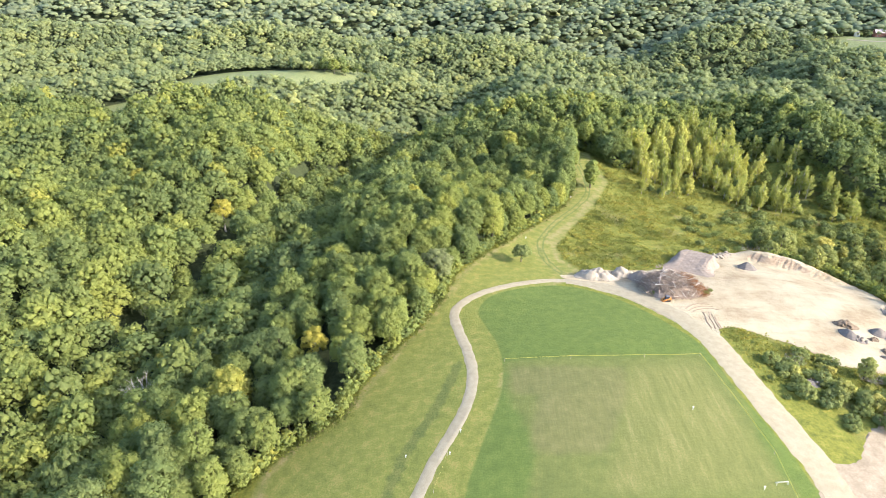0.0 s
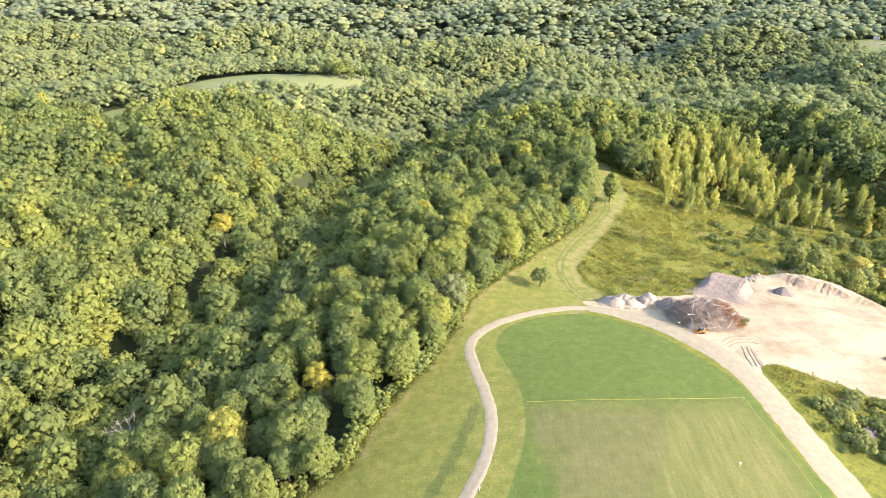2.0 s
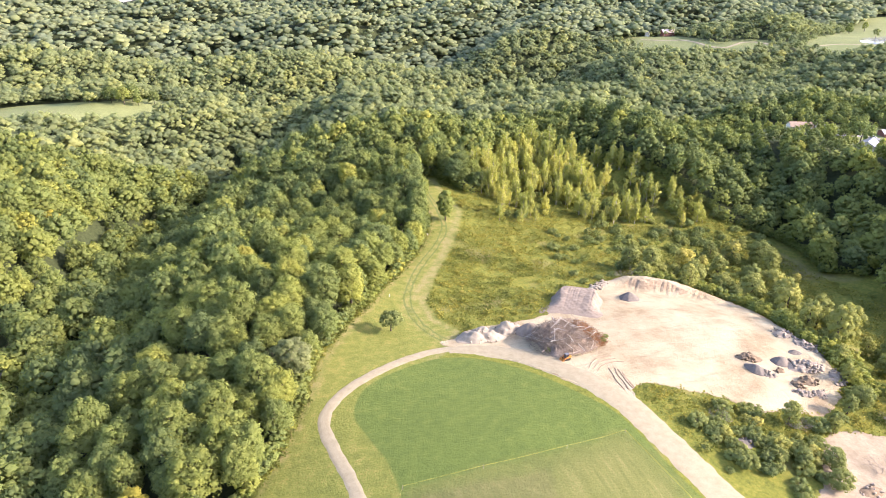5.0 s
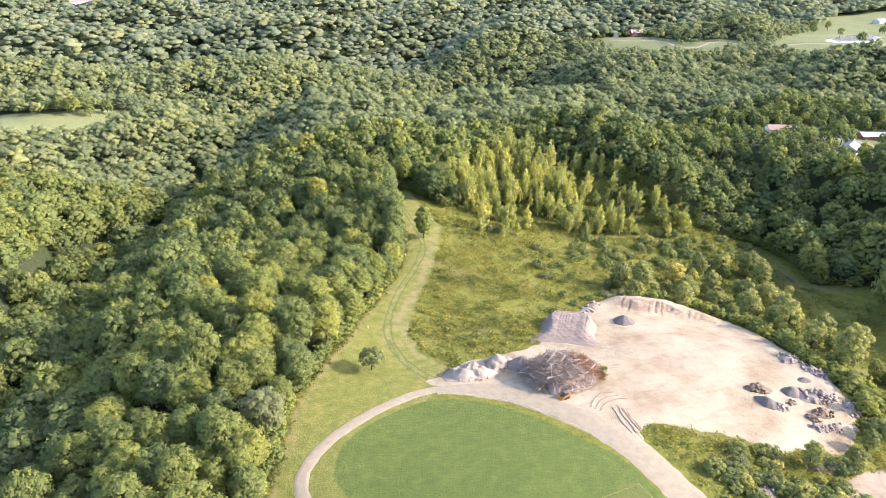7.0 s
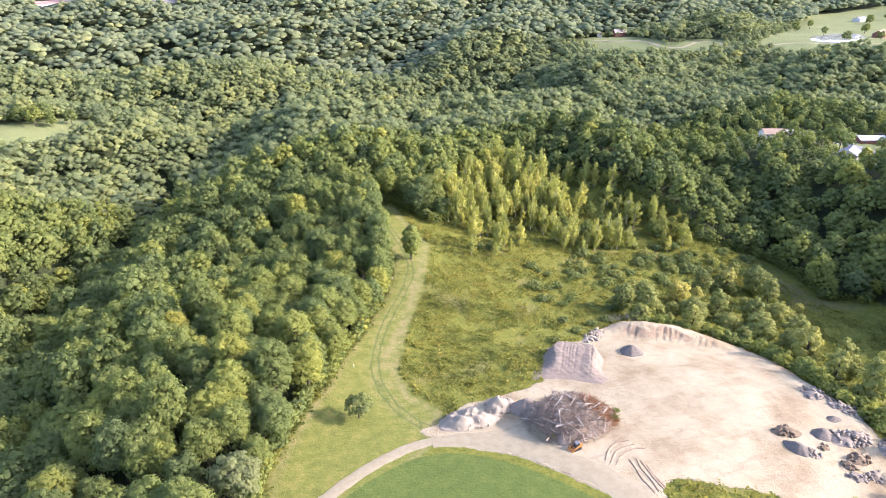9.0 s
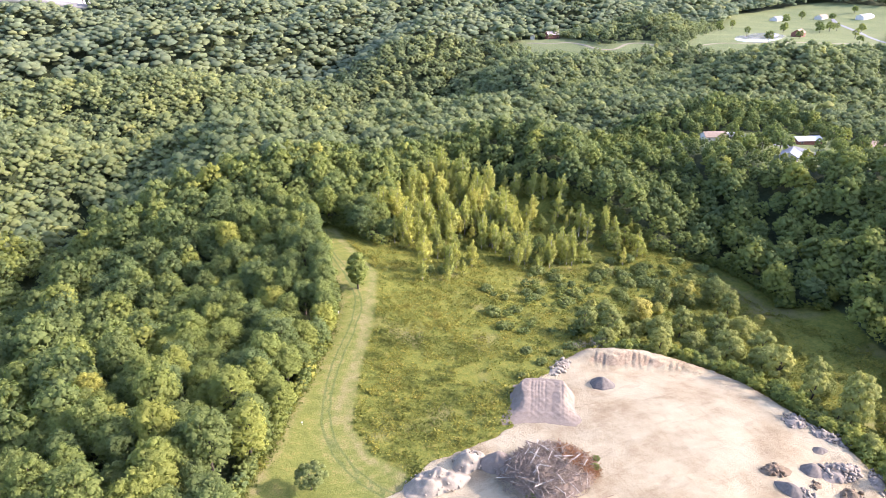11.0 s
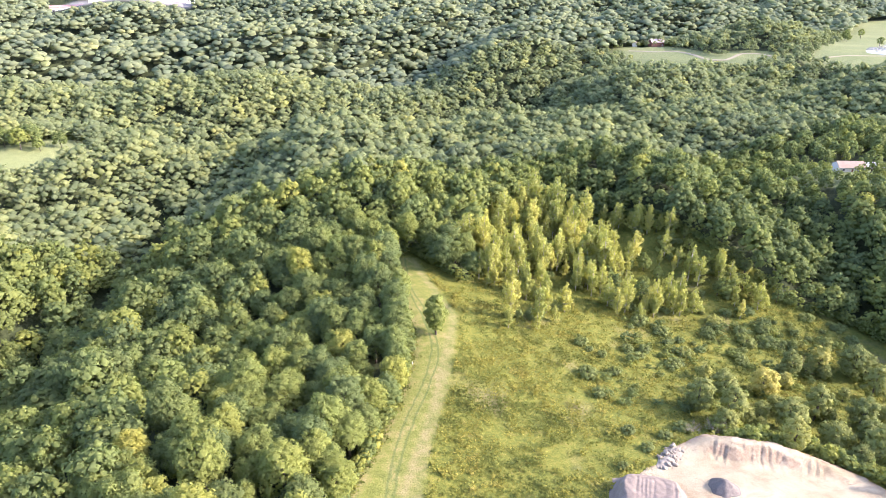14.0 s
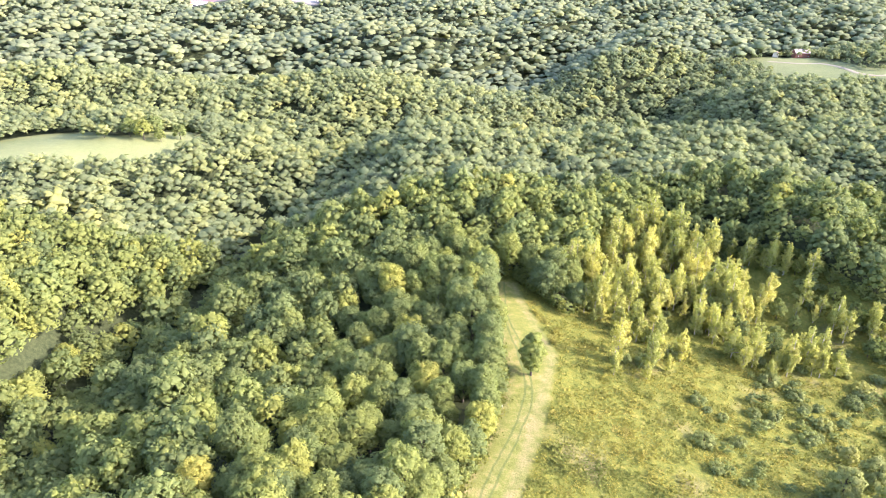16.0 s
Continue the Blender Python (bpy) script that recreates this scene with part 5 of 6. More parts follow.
ramp_mound("gravel_mound", 96.8, 229.0, -0.62, 10.4, 23.5, 4.3, grey_fines, "large ramp of grey stone fines with runnels down its face")
heap("millings_mound", 126.5, 238.8, 4.4, 3.8, 2.7, 0.2, dark_fines, 5.0, "small dark grey mound of millings beside the sand bank", 0.1, 0.05)
heap("fines_heap", 76.5, 220.0, 4.6, 5.2, 3.8, 0.2, grey_fines, 9.0, "smooth pale grey heap beside the brush pile", 0.1, 0.05, 0.1)
slabs = chunk_meshes("slab", concrete, 50)
clods = chunk_meshes("clod", brown_soil, 70, 5, 0.8)
stones = chunk_meshes("stone", lime, 90, 5, 0.7)


def rubble(name, x, y, rx, ry, tall, turn, soil, seed, pieces, lumps, size, label):
    """A heap of soil with broken pieces lying on it, each piece a part."""
    rng = np.random.default_rng(int(seed * 10))
    top = new(name)
    top.location = (x, y, height(x, y))
    part("soil", heap_mesh("soil", rx, ry, tall, turn, soil, seed, 0.1, 0.30, 0.25, (x, y), 18, 48), top)
    c, s = math.cos(turn), math.sin(turn)
    for _ in range(pieces):
        r, a = math.sqrt(rng.uniform(0, 1)), rng.uniform(0, 6.28)
        u, v = math.cos(a) * rx * r, math.sin(a) * ry * r
        px, py = u * c - v * s, u * s + v * c
        k = lumps[int(rng.integers(len(lumps)))]
        ob = part(k.name.split(".")[0], k, top)
        z = tall * (1 - r ** 1.25) + height(x + px, y + py) - height(x, y)
        ob.location = (px, py, max(z, 0) + size * 0.05)
        ob.rotation_euler = (rng.normal(0, 0.45), rng.normal(0, 0.45), rng.uniform(0, 6.28))
        q = size * rng.uniform(0.5, 1.5)
        ob.scale = (q * rng.uniform(0.8, 1.6), q, q)
    return tagged(top, label, "rubble")


rubble("limestone_mound", 59.0, 221.0, 8.2, 5.0, 3.6, -0.25, lime, 7.0, 46, stones, 0.4, "pale jagged mound of tipped limestone beside the footpath")
rubble("limestone_mound", 70.5, 224.5, 5.0, 4.5, 3.4, 0.5, lime, 8.0, 30, stones, 0.4, "pale low mound of limestone beside the brush pile")
rubble("soil_heap", 136.3, 185.5, 4.2, 2.3, 1.5, -0.35, brown_soil, 2.0, 16, clods, 0.9, "low heap of brown clods in the sand yard")
rubble("soil_heap", 141.7, 177.9, 1.9, 1.2, 0.9, 0.1, brown_soil, 3.0, 8, clods, 0.7, "low heap of brown clods in the sand yard")
rubble("soil_heap", 142.6, 171.3, 2.2, 1.8, 1.3, 0.2, brown_soil, 4.0, 8, clods, 0.8, "low heap of brown clods in the sand yard")
rubble("soil_heap", 147.3, 172.4, 3.6, 2.2, 1.5, -0.2, brown_soil, 5.0, 14, clods, 0.9, "low heap of brown clods in the sand yard")
heap("millings_mound", 134.0, 179.4, 2.6, 3.4, 1.9, 0.5, dark_fines, 11.0, "dark rounded mound of millings in the yard", 0.15, 0.08)
heap("millings_mound", 145.6, 181.8, 3.4, 2.4, 2.0, -0.3, dark_fines, 12.0, "dark rounded mound of millings in the yard", 0.15, 0.06)
heap("millings_mound", 155.2, 186.1, 2.3, 1.6, 1.1, -0.4, dark_fines, 13.0, "low dark mound of millings near the rubble", 0.1, 0.06)
rubble("rubble_heap", 136.2, 177.5, 1.7, 2.6, 0.9, 0.5, concrete, 6.0, 22, slabs, 0.8, "pale broken concrete slabs against a dark mound")
rubble("rubble_heap", 152.3, 178.7, 6.6, 3.4, 1.7, -0.15, concrete, 7.0, 60, slabs, 1.0, "wide heap of pale broken concrete slabs")
rubble("rubble_heap", 160.1, 197.3, 3.6, 3.2, 1.2, 0.4, concrete, 8.0, 34, slabs, 0.9, "pale concrete rubble tipped along the yard's edge")
rubble("rubble_heap", 163.3, 188.7, 3.2, 5.6, 1.2, 0.35, concrete, 9.0, 54, slabs, 0.9, "pale concrete rubble tipped along the yard's edge")
rubble("rubble_heap", 159.9, 172.7, 5.6, 2.6, 1.0, 0.6, concrete, 10.0, 44, slabs, 0.85, "pale concrete rubble tipped along the yard's edge")
rubble("rubble_heap", 141.6, 167.6, 3.6, 1.6, 0.9, -0.3, concrete, 11.0, 30, slabs, 0.75, "low row of pale concrete pieces in the yard")
rubble("rubble_heap", 147.1, 166.7, 2.8, 2.0, 0.7, 0.2, grey_fines, 12.0, 10, slabs, 0.7, "low grey spread of rubble in the yard")
rubble("stone_heap", 122, 254.5, 6.5, 3.0, 0.9, 0.55, lime, 14.0, 40, stones, 0.8, "row of pale stones along the top of the sand bank")
rubble("stone_heap", 130, 133, 4.0, 2.0, 0.8, 0.2, brown_soil, 15.0, 16, slabs, 0.7, "dark heap of soil and slabs on the weedy bank")
rubble("stone_heap", 108, 152, 3.4, 2.0, 0.8, 0.3, dark_fines, 16.0, 18, slabs, 0.6, "grey rubble half hidden on the weedy bank")


# ---- brush pile ----
weathered = plain("weathered_wood", (0.12, 0.088, 0.064), (0.38, 0.31, 0.25), 2.0, 0.9, 0.15, 0.02, stretch=(1, 1, 1))
red_brush = plain("rust_brown_brush", (0.15, 0.075, 0.035), (0.34, 0.17, 0.08), 1.2, 0.95, 0.1)


def brush_pile(x, y, rx, ry, tall):
    rng = np.random.default_rng(77)
    top = new("brush_pile")
    top.location = (x, y, height(x, y))
    part("brush_core", heap_mesh("brush_core", rx * 0.86, ry * 0.86, tall * 0.66, 0.1, weathered, 4.0, 0.5, 0.25, 0.2, (x, y), 16, 48, 0.5), top, "dark tangled heart of the brush pile")
    logs = []
    for k in range(8):
        q = np.random.default_rng(300 + k)
        n, t = q.uniform(2.4, 5.5), q.uniform(0.08, 0.19)
        bend = q.normal(0, 0.25, 3)
        pieces = [limb_arrays([(-n / 2, 0, 0), (-n / 6, bend[0] * 0.5, bend[1] * 0.3), (n / 5, bend[0] * 0.6, bend[1] * 0.4), (n / 2, bend[2] * 0.4, 0)], [t, t * 0.9, t * 0.75, t * 0.4], 6)]
        for _ in range(2):
            s = q.uniform(-0.2, 0.4) * n
            pieces.append(limb_arrays([(s, 0, 0), (s + 0.6, q.normal(0, 0.6), q.normal(0, 0.5)), (s + 1.3, q.normal(0, 1.0), q.normal(0, 0.8))], [t * 0.45, t * 0.3, t * 0.1], 4))
        logs.append(quads_mesh("log", *join(pieces), pale_bark if k == 5 else weathered))
    for _ in range(290):
        r, a = math.sqrt(rng.uniform(0, 1)), rng.uniform(0, 6.28)
        px, py = math.cos(a) * rx * r * 0.97, math.sin(a) * ry * r * 0.97
        ob = part("log", logs[int(rng.integers(8))], top)
        z = tall * (1 - r ** 3.2) * rng.uniform(0.82, 1.06) + height(x + px, y + py) - height(x, y) + 0.3
        ob.location = (px, py, z)
        ob.rotation_euler = (rng.uniform(0, 6.28), rng.normal(0, 0.22), rng.uniform(0, 6.28))
        s = rng.uniform(0.5, 1.15)
        ob.scale = (s, s, s)
    for name, colour, n, spread, cx, cy in (("branch_tangle", weathered, 1500, 1.0, 0, 0), ("rusty_brush", red_brush, 900, 0.42, rx * 0.72, -ry * 0.05)):
        twigs = []
        for _ in range(n):
            r, a = math.sqrt(rng.uniform(0, 1)), rng.uniform(0, 6.28)
            px, py = cx + math.cos(a) * rx * spread * r, cy + math.sin(a) * ry * spread * 1.5 * r if cx else math.sin(a) * ry * r
            q = min(1.0, math.hypot(px / rx, py / ry))
            p = np.array([px, py, tall * (1 - q ** 3.2) * 0.92 + height(x + px, y + py) - height(x, y) + 0.25])
            d = unit(rng.normal(0, 1, 3) * np.array([1, 1, 0.5])) * rng.uniform(0.6, 1.9)
            twigs.append(limb_arrays([p - d, p + rng.normal(0, 0.1, 3), p + d], [0.05, 0.045, 0.02], 3))
        part(name, quads_mesh(name, *join(twigs), colour), top, "rust-brown dead evergreen brush" if cx else "thin weathered branches")["kind"] = "stuff"
    tagged(top, "big tangled pile of weathered logs and branches in the yard", "brush pile")


brush_pile(84.3, 210.2, 12.3, 10.6, 6.4)

# ---- solid shapes for made things ----
def block(bm, x0, x1, y0, y1, z0, z1, bevel=0.0):
    made = bmesh.ops.create_cube(bm, size=1.0)
    for v in made["verts"]:
        v.co = Vector(((x0 + x1) / 2 + v.co.x * (x1 - x0), (y0 + y1) / 2 + v.co.y * (y1 - y0), (z0 + z1) / 2 + v.co.z * (z1 - z0)))
    if bevel:
        edges = {e for v in made["verts"] for e in v.link_edges}
        bmesh.ops.bevel(bm, geom=list(edges), offset=bevel, segments=2, affect="EDGES")


def outline_solid(bm, profile, y0, y1):
    """A side outline (x, z) drawn out from y0 to y1."""
    a = [bm.verts.new((x, y0, z)) for x, z in profile]
    b = [bm.verts.new((x, y1, z)) for x, z in profile]
    bm.faces.new(a)
    bm.faces.new(b[::-1])
    for i in range(len(a)):
        j = (i + 1) % len(a)
        bm.faces.new((a[j], a[i], b[i], b[j]))


def solid(name, build, material, parent, label=""):
    bm = bmesh.new()
    build(bm)
    bmesh.ops.recalc_face_normals(bm, faces=bm.faces)
    me = bpy.data.meshes.new(name)
    bm.to_mesh(me)
    bm.free()
    me.materials.append(material)
    return part(name, me, parent, label)


def wheel_shape(bm, x, y, z, r, w):
    bmesh.ops.create_cone(bm, cap_ends=True, segments=18, radius1=r, radius2=r, depth=w, matrix=Matrix.Translation((x, y, z)) @ Matrix.Rotation(math.pi / 2, 4, "X"))


def base(name, x, y, turn, z=None):
    top = new(name)
    top.location = (x, y, height(x, y) if z is None else z)
    top.rotation_euler = (0, 0, turn)
    return top


orange = plain("orange_machine_paint", (0.42, 0.16, 0.03), (0.52, 0.22, 0.05), 2.0, 0.45, 0.5)
rubber = plain("dark_rubber", (0.02, 0.02, 0.02), (0.05, 0.045, 0.04), 4.0, 0.85)
steel = plain("scraped_steel", (0.20, 0.14, 0.09), (0.36, 0.30, 0.25), 3.0, 0.5, 0.5, 0, 0.6)
glass = plain("dark_window_glass", (0.03, 0.035, 0.04), (0.05, 0.06, 0.07), 1.0, 0.08, 0.6)
white_paint = plain("white_paint", (0.62, 0.62, 0.60), (0.74, 0.74, 0.72), 1.0, 0.5, 0.4)


def track_loader():
    top = base("track_loader", 79.6, 198.9, math.pi + 0.12)
    for side in (-1, 1):
        tr = solid("track", lambda bm: outline_solid(bm, [(-1.3, 0.25), (-1.05, 0.0), (1.0, 0.0), (1.3, 0.3), (1.15, 0.6), (-1.1, 0.75)], side * 0.55, side * 0.95), rubber, top, "dark rubber crawler track")
        solid("sprocket", lambda bm: wheel_shape(bm, -0.95, side * 0.97, 0.42, 0.24, 0.06), steel, tr)
        solid("lift_arm", lambda bm: outline_solid(bm, [(-1.35, 1.35), (-1.2, 1.7), (0.6, 1.25), (1.55, 0.5), (1.45, 0.25), (0.5, 0.95)], side * 0.72, side * 0.86), orange, top)
    solid("body", lambda bm: outline_solid(bm, [(-1.45, 0.4), (-1.45, 1.35), (-0.6, 1.45), (0.75, 0.8), (0.9, 0.35)], -0.55, 0.55), orange, top)
    cab = solid("cab", lambda bm: outline_solid(bm, [(-0.75, 1.3), (-0.75, 2.05), (0.45, 2.05), (0.7, 0.95)], -0.5, 0.5), glass, top, "dark glazed cab")
    solid("roof", lambda bm: block(bm, -0.8, 0.5, -0.55, 0.55, 2.05, 2.14, 0.03), plain("dark_cab_roof", (0.08, 0.09, 0.11), (0.14, 0.15, 0.17)), cab)
    solid("bucket", lambda bm: outline_solid(bm, [(1.4, 0.05), (2.25, 0.02), (1.75, 0.3), (1.6, 0.8), (1.4, 0.75)], -0.98, 0.98), orange, top, "orange bucket with a scraped edge")
    tagged(top, "orange tracked loader parked in front of the brush pile", "loader")


track_loader()

# ---- the field's rope fence, goal and posts ----
wood_post = plain("grey_wooden_stake", (0.26, 0.22, 0.17), (0.42, 0.37, 0.30), 3.0, 0.9)
yellow_tape = plain("yellow_tape", (0.72, 0.60, 0.10), (0.85, 0.74, 0.20), 2.0, 0.6)
FENCE = [(-2.5, 114), (1.0, 124.5), (18.4, 159.3), (38, 158.9), (60, 159.3), (77.4, 161.2), (82.5, 122.3), (82, 100)]


def rope_fence():
    top = base("rope_fence", *FENCE[2], 0.0)
    ox, oy, oz = top.location
    for x, y in FENCE:
        solid("post", lambda bm: bmesh.ops.create_cone(bm, cap_ends=True, segments=8, radius1=0.06, radius2=0.05, depth=1.5, matrix=Matrix.Translation((x - ox, y - oy, height(x, y) - oz + 0.6))), wood_post, top)
    for (ax, ay), (bx, by) in zip(FENCE, FENCE[1:]):
        n, verts, faces = 14, [], []
        for i in range(n + 1):
            t = i / n
            x, y = ax + (bx - ax) * t, ay + (by - ay) * t
            z = height(x, y) - oz + 1.1 - 1.3 * t * (1 - t)
            verts += [(x - ox, y - oy, z - 0.05), (x - ox + 0.03, y - oy - 0.04, z + 0.05)]
        for i in range(n):
            a = 2 * i
            faces.append((a, a + 2, a + 3, a + 1))
        me = quads_mesh("tape", verts, faces, yellow_tape)
        part("tape", me, top, "slack yellow tape")
    tagged(top, "slack yellow tape strung between stakes round the field", "fence")


rope_fence()


def pipe(bm, a, b, r):
    a, b = Vector(a), Vector(b)
    bmesh.ops.create_cone(bm, cap_ends=True, segments=8, radius1=r, radius2=r, depth=(b - a).length, matrix=Matrix.Translation((a + b) / 2) @ (b - a).to_track_quat("Z", "Y").to_matrix().to_4x4())


def small_goal(x, y):
    top = base("goal", x, y, 0.05)
    for s in (-1.35, 1.35):
        solid("upright", lambda bm: pipe(bm, (s, 0, 0), (s, 0, 1.1), 0.06), white_paint, top)
        solid("stay", lambda bm: pipe(bm, (s, 0, 1.1), (s, 0.8, 0.05), 0.04), white_paint, top)
    solid("crossbar", lambda bm: pipe(bm, (-1.4, 0, 1.1), (1.4, 0, 1.1), 0.07), white_paint, top)
    tagged(top, "small white tubular goal standing on the mown field", "goal")


small_goal(80.3, 113)


def stake(name, x, y, tall, colour, label, category):
    top = base(name, x, y, 0)
    solid("stem", lambda bm: pipe(bm, (0, 0, -0.2), (0, 0, tall), 0.07), colour, top)
    solid("cap", lambda bm: block(bm, -0.2, 0.2, -0.16, 0.16, tall, tall + 0.22, 0.04), colour, top)
    tagged(top, label, category)


stake("sprinkler", 66.7, 136.4, 0.9, white_paint, "pale sprinkler stand on the worn turf", "sprinkler")
stake("sprinkler", 75.3, 111.4, 1.0, white_paint, "pale sprinkler stand on the worn turf", "sprinkler")
for px, py in [(4.5, 131.8), (1.6, 124.6), (-9.7, 125.7), (36.4, 257.9), (66.8, 316.1)]:
    stake("marker_post", px, py, 0.8, white_paint, "short white marker post in the mown grass", "post")

# ---- houses, vehicles and the park beyond the woods ----
asphalt = plain("grey_road", (0.16, 0.16, 0.17), (0.26, 0.26, 0.27), 0.3, 0.9)
tan_roof = plain("tan_shingles", (0.24, 0.18, 0.13), (0.34, 0.26, 0.20), 1.0, 0.9)
grey_roof = plain("blue_grey_shingles", (0.16, 0.18, 0.22), (0.26, 0.28, 0.33), 1.0, 0.9)
red_roof = plain("faded_red_roof", (0.42, 0.20, 0.16), (0.55, 0.30, 0.25), 0.1, 0.8)
siding = plain("pale_siding", (0.55, 0.53, 0.50), (0.68, 0.66, 0.62), 0.5, 0.8)
brick = plain("red_brown_boards", (0.17, 0.075, 0.055), (0.26, 0.12, 0.085), 0.8, 0.85)
FAR_LANE = [(513, 854), (531, 823), (546, 811), (549, 785), (545, 753), (554, 736), (571, 740), (590, 748), (603, 739), (605, 719)]
PARK_PATH = [(620, 676), (639, 683), (670, 683), (704, 668), (752, 659), (816, 648), (885, 643), (906, 629)]
PARK_ROAD = [(940, 630), (968, 668), (1025, 729), (1082, 793), (1129, 840), (1209, 902)]
VILLAGE_ROAD = [(371, 388), (385, 378), (389, 361), (381, 347), (385, 336), (395, 328)]
POND = [(713, 692), (760, 730), (805, 752), (860, 780), (885, 770), (870, 740), (820, 706), (762, 676), (725, 668)]
strip_mesh("road_park", FAR_LANE, 5.0, 0.3, gravel, "pale lane winding along the edge of a lawn", "road", 0.3)
strip_mesh("road_park_path", PARK_PATH, 4.5, 0.3, gravel, "pale path crossing the park in front of the pond", "path", 0.3)
strip_mesh("road_park_drive", PARK_ROAD, 8.0, 0.3, asphalt, "grey drive through the park", "road", 0.3)
strip_mesh("road_village", VILLAGE_ROAD, 8.0, 0.25, asphalt, "grey residential street ending between houses", "road", 0.3)
# the reflected sky is also put into the water's pale base colour
patch_mesh("water_pond", POND, 5.0, 0.5, water_material("sky_pale_pond_water", (0.30, 0.32, 0.33), 0.05), "bright pond in the park, coloured pale as the reflected sky", "water", 0.5)


def gable_house(name, x, y, turn, wide, deep, walls, ridge, wall, roof, label, windows=3, category="house"):
    """Walls, a pitched roof with eaves, framed windows with panes, and a door."""
    top = base(name, x, y, turn)
    w, d = wide / 2, deep / 2
    body = solid("wall", lambda bm: outline_solid_y(bm, [(-d, -1), (d, -1), (d, walls), (0, ridge - 0.15), (-d, walls)], -w, w), wall, top)
    for s in (-1, 1):
        solid("roof", lambda bm: slope(bm, w + 0.5, d + 0.5, walls - 0.25, ridge, s), roof, top)
    for side in (-1, 1):
        for k in range(windows):
            cx = (k + 0.5) / windows * wide - w
            if side < 0 and k == windows // 2:
                solid("door", lambda bm: block(bm, cx - 0.5, cx + 0.5, -d - 0.08, -d + 0.02, 0, 2.1), brick, top)
                continue
            fr = solid("window", lambda bm: block(bm, cx - 0.75, cx + 0.75, side * d - 0.05, side * d + 0.05, 0.9, 2.2), white_paint, top)
            solid("pane", lambda bm: block(bm, cx - 0.65, cx + 0.65, side * d - 0.07, side * d + 0.07, 1.0, 2.1), glass, fr)
    return tagged(top, label, category)


def outline_solid_y(bm, profile, x0, x1):
    a = [bm.verts.new((x0, y, z)) for y, z in profile]
    b = [bm.verts.new((x1, y, z)) for y, z in profile]
    bm.faces.new(a)
    bm.faces.new(b[::-1])
    for i in range(len(a)):
        j = (i + 1) % len(a)
        bm.faces.new((a[j], a[i], b[i], b[j]))


def slope(bm, w, d, z0, z1, s):
    outline_solid_y(bm, [(s * d, z0), (s * d, z0 + 0.2), (0, z1 + 0.2), (0, z1)], -w, w)


def camper(x, y, turn):
    top = base("camper_trailer", x, y, turn)
    body = solid("body", lambda bm: outline_solid(bm, [(-5.2, 0.7), (-5.2, 3.3), (-4.9, 3.6), (4.2, 3.6), (5.2, 3.2), (5.2, 2.0), (3.2, 1.7), (3.2, 0.7)], -1.25, 1.25), white_paint, top)
    for cx in (-3.4, -1.0, 1.4, 3.9):
        solid("window", lambda bm: block(bm, cx - 0.5, cx + 0.5, -1.29, -1.24, 1.9, 2.7), glass, top)
    solid("stripe", lambda bm: block(bm, -5.1, 3.1, -1.28, -1.25, 1.2, 1.45), brick, top)
    for cx in (-1.6, -0.7):
        for cy in (-1.1, 1.1):
            solid("wheel", lambda bm: wheel_shape(bm, cx, cy, 0.38, 0.38, 0.25), rubber, top)
    tagged(top, "long white camper trailer parked at the edge of the woods", "camper")


def car(x, y, turn, paint, label):
    top = base("car", x, y, turn)
    solid("body", lambda bm: outline_solid(bm, [(-2.2, 0.35), (-2.25, 0.85), (-1.9, 1.0), (1.0, 1.0), (2.1, 0.8), (2.2, 0.35)], -0.88, 0.88), paint, top)
    solid("cabin", lambda bm: outline_solid(bm, [(-1.9, 1.0), (-1.5, 1.5), (0.2, 1.5), (1.0, 1.0)], -0.78, 0.78), glass, top)
    solid("roof", lambda bm: block(bm, -1.5, 0.2, -0.74, 0.74, 1.49, 1.54), paint, top)
    for cx in (-1.4, 1.4):
        for cy in (-0.85, 0.85):
            solid("wheel", lambda bm: wheel_shape(bm, cx, cy, 0.33, 0.33, 0.2), rubber, top)
    tagged(top, label, "car")


silver = plain("silver_car_paint", (0.50, 0.51, 0.52), (0.60, 0.61, 0.62), 1.0, 0.3, 0.5)
black = plain("black_car_paint", (0.02, 0.02, 0.025), (0.04, 0.04, 0.045), 1.0, 0.3, 0.5)
gable_house("house", 366, 412, -0.4, 15, 9, 3.0, 5.5, siding, tan_roof, "low house with a tan shingle roof behind trees")
gable_house("house", 408, 374, -0.35, 17, 9, 3.0, 4.6, brick, plain("pale_metal_roof", (0.45, 0.46, 0.48), (0.58, 0.59, 0.61), 0.5, 0.5), "low brick house with a pale roof beside the street")
gable_house("house", 361, 351, 0.5, 13, 10, 3.0, 5.6, siding, grey_roof, "house with a blue-grey gable roof among trees")
gable_house("house", 443, 353, -0.3, 16, 9, 3.0, 5.2, siding, tan_roof, "pale house half hidden behind round trees")
gable_house("house", 420, 318, 0.2, 14, 9, 3.2, 5.8, siding, grey_roof, "pale house half hidden behind round trees")
gable_house("house", 654, 487, 0.3, 18, 10, 3.2, 5.6, siding, grey_roof, "house with a pale grey roof at the edge of the woods")
gable_house("house", 563, 868, -0.2, 17, 11, 5.0, 8.5, brick, plain("pale_pink_roof", (0.42, 0.34, 0.31), (0.52, 0.43, 0.40), 0.5, 0.8), "large house with a pale roof above the far lawn")
gable_house("shed", 540, 881, 0.9, 9, 6, 4.0, 6.0, siding, tan_roof, "pale shed under trees beside the far lawn", 2, "shed")
gable_house("barn", 872, 722, 0.35, 20, 13, 5.5, 10.0, brick, tan_roof, "red-brown barn with a tan roof beside the pond", 3, "barn")
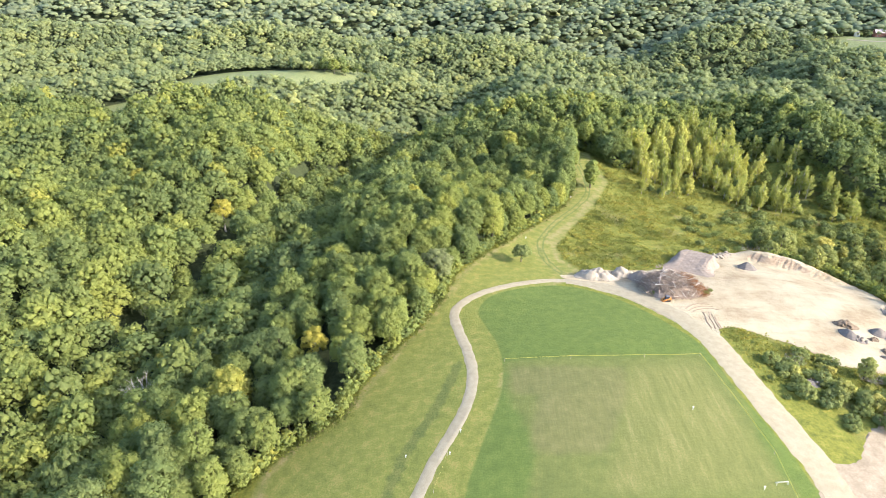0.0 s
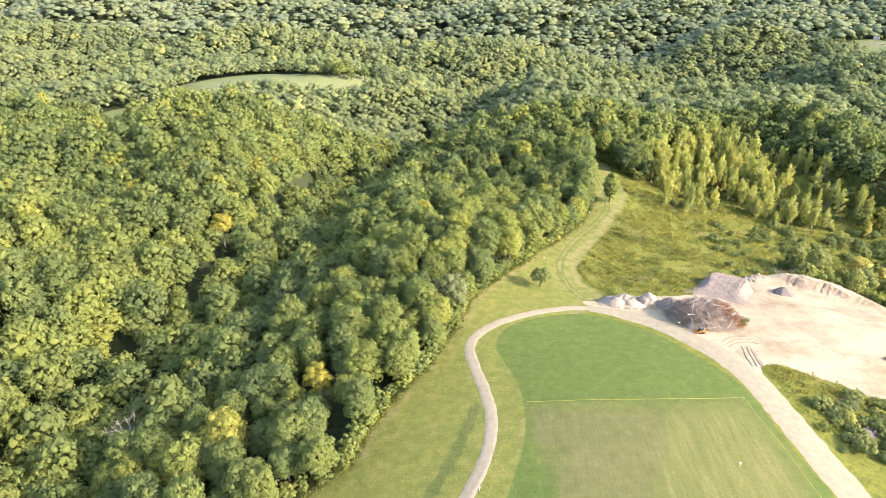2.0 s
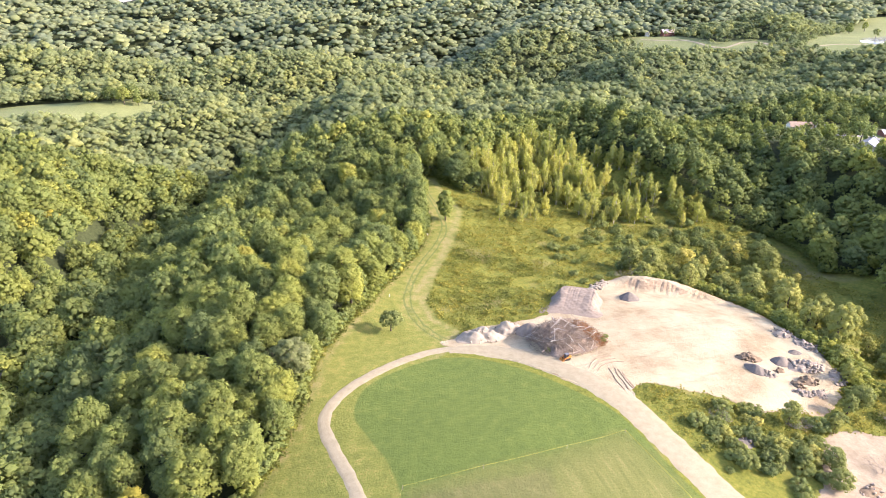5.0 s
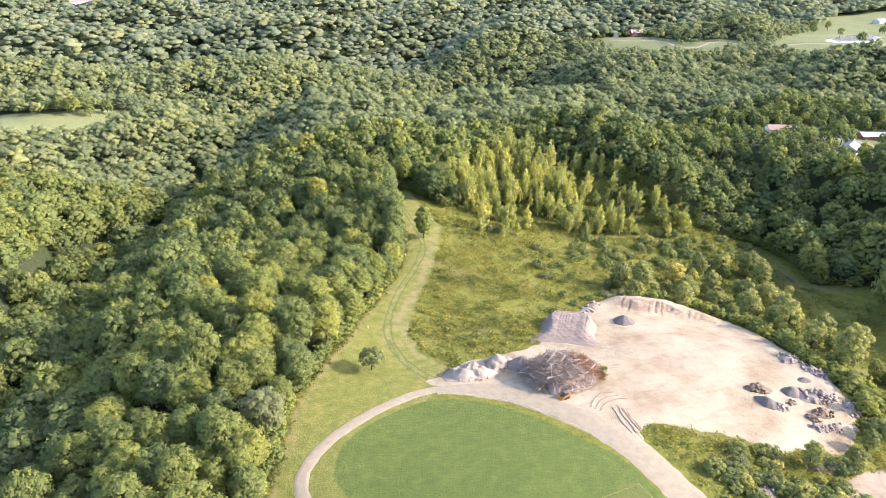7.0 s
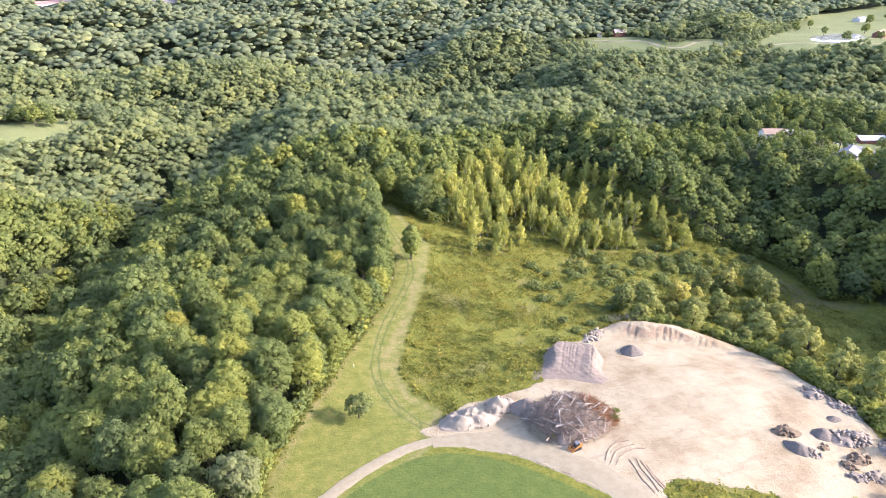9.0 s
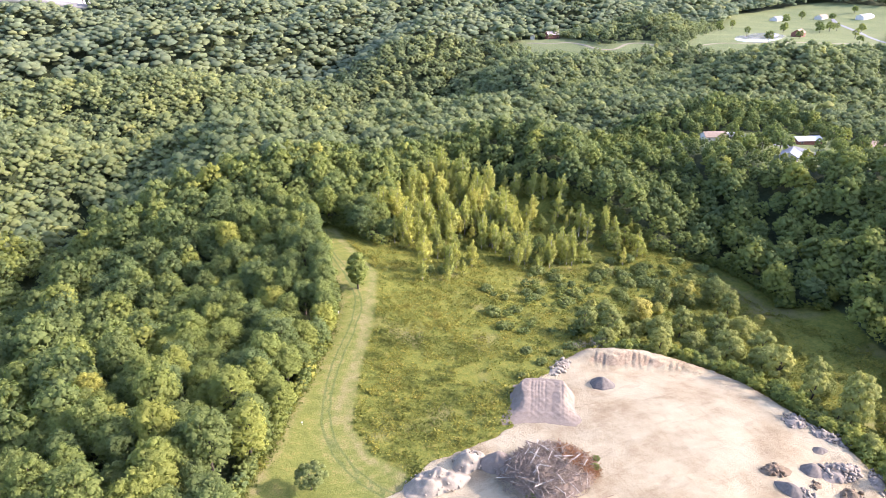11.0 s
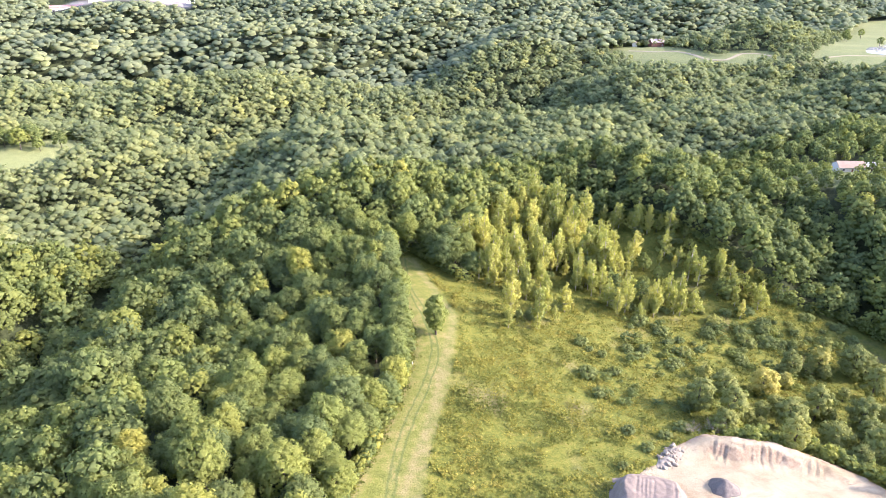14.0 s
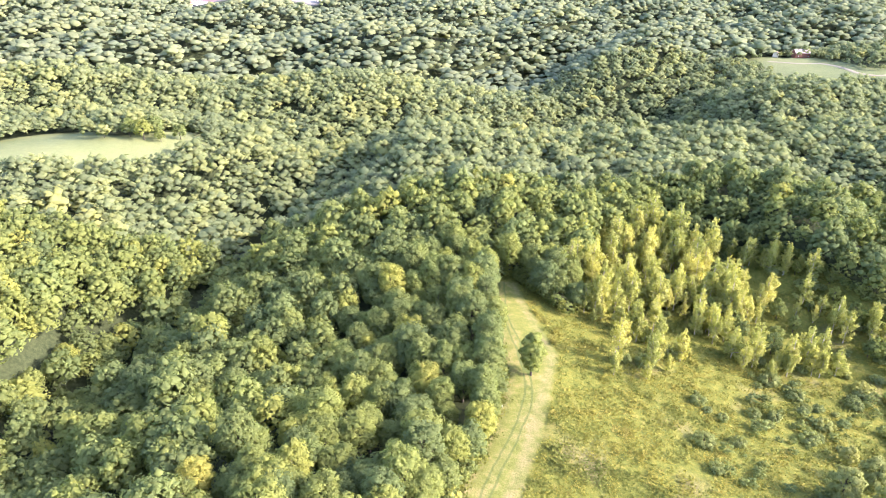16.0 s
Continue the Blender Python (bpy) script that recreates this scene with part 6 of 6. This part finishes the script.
gable_house("house", 1060, 900, 0.2, 24, 13, 4.0, 7.5, siding, grey_roof, "pale house on the far side of the park")
gable_house("house", 1150, 880, 0.2, 26, 13, 4.0, 7.5, siding, tan_roof, "pale house on the far side of the park")
gable_house("shed", 1196, 832, 0.1, 34, 14, 5.0, 8.0, siding, plain("white_metal_roof", (0.62, 0.63, 0.64), (0.72, 0.73, 0.74), 0.5, 0.4), "long white metal shed on the park's lawn", 4, "shed")
camper(379, 408.5, -0.45)
car(387, 404, -0.5, white_paint, "white pickup-sized car parked beside the camper")
car(375, 345, -0.7, white_paint, "white car parked at the end of the street")
car(404, 381, 0.4, black, "black car parked in front of a low house")
car(388, 372, -0.9, silver, "silver car standing on the street")


def works(x, y, turn, wide, deep, tall, roof, label):
    top = base("factory_hall", x, y, turn)
    solid("wall", lambda bm: block(bm, -wide / 2, wide / 2, -deep / 2, deep / 2, -6, tall), white_paint, top)
    solid("roof", lambda bm: block(bm, -wide / 2 - 0.5, wide / 2 + 0.5, -deep / 2 - 0.5, deep / 2 + 0.5, tall, tall + 1.5), roof, top)
    for k in range(int(wide / 9)):
        cx = -wide / 2 + 6 + k * 9
        solid("window", lambda bm: block(bm, cx - 2.5, cx + 2.5, -deep / 2 - 0.3, -deep / 2 + 0.1, tall * 0.55, tall * 0.8), glass, top)
    tagged(top, label, "factory")


works(-205, 1560, 0.15, 60, 40, 17, red_roof, "distant long hall with white walls and a faded red roof")
works(-138, 1555, 0.1, 62, 40, 18, red_roof, "distant long hall with white walls and a faded red roof")
works(-76, 1555, 0.05, 56, 45, 17, red_roof, "distant long hall with white walls and a faded red roof")
works(-22, 1560, 0.0, 46, 50, 19, white_paint, "distant white hall with a flat pale roof")
works(12, 1600, 0.0, 18, 24, 30, white_paint, "distant tall white hall above the woods")

# garden and park trees
park_rng = np.random.default_rng(21)
park_tree = [tree_kind("park_tree", 200 + k, w, t, 18, 500, 0.5, leaf_tree, None, 0.06) for k, (w, t) in enumerate([(6.5, 14.0), (5.5, 16.0), (7.0, 12.5)])]
for k, (x, y) in enumerate([(379, 377), (358, 392), (424, 366), (399, 345), (412, 340), (366, 362), (350, 372), (430, 330), (440, 340), (736, 664), (783, 734), (964, 753), (992, 757), (1014, 760), (1000, 780), (905, 770), (935, 790), (1090, 905), (1110, 890), (1135, 850), (1145, 858), (1025, 729), (560, 640), (905, 655), (830, 690), (950, 690), (1030, 860), (1240, 880), (880, 840), (820, 810), (840, 830)]):
    plant(park_tree[k % 3], x, y, park_rng.uniform(0.75, 1.15), k * 1.3, "broad green tree standing on a lawn", "tree", "trees of the park and gardens")
# young trees between the houses
HOME_SPOTS = [(366, 412), (408, 374), (361, 351), (443, 353), (420, 318), (379, 408.5), (387, 404), (375, 345), (404, 381), (388, 372)]
for k in range(90):
    x, y = park_rng.uniform(345, 455), park_rng.uniform(305, 425)
    clear = min(math.hypot(x - a, y - b) for a, b in HOME_SPOTS)
    if float(edge_distance(x, y, HOMES)) < 2 and clear > 12:
        plant(park_tree[k % 3], x, y, park_rng.uniform(0.45, 0.8), k * 1.7, "leafy garden tree between the houses", "tree", "trees of the park and gardens")
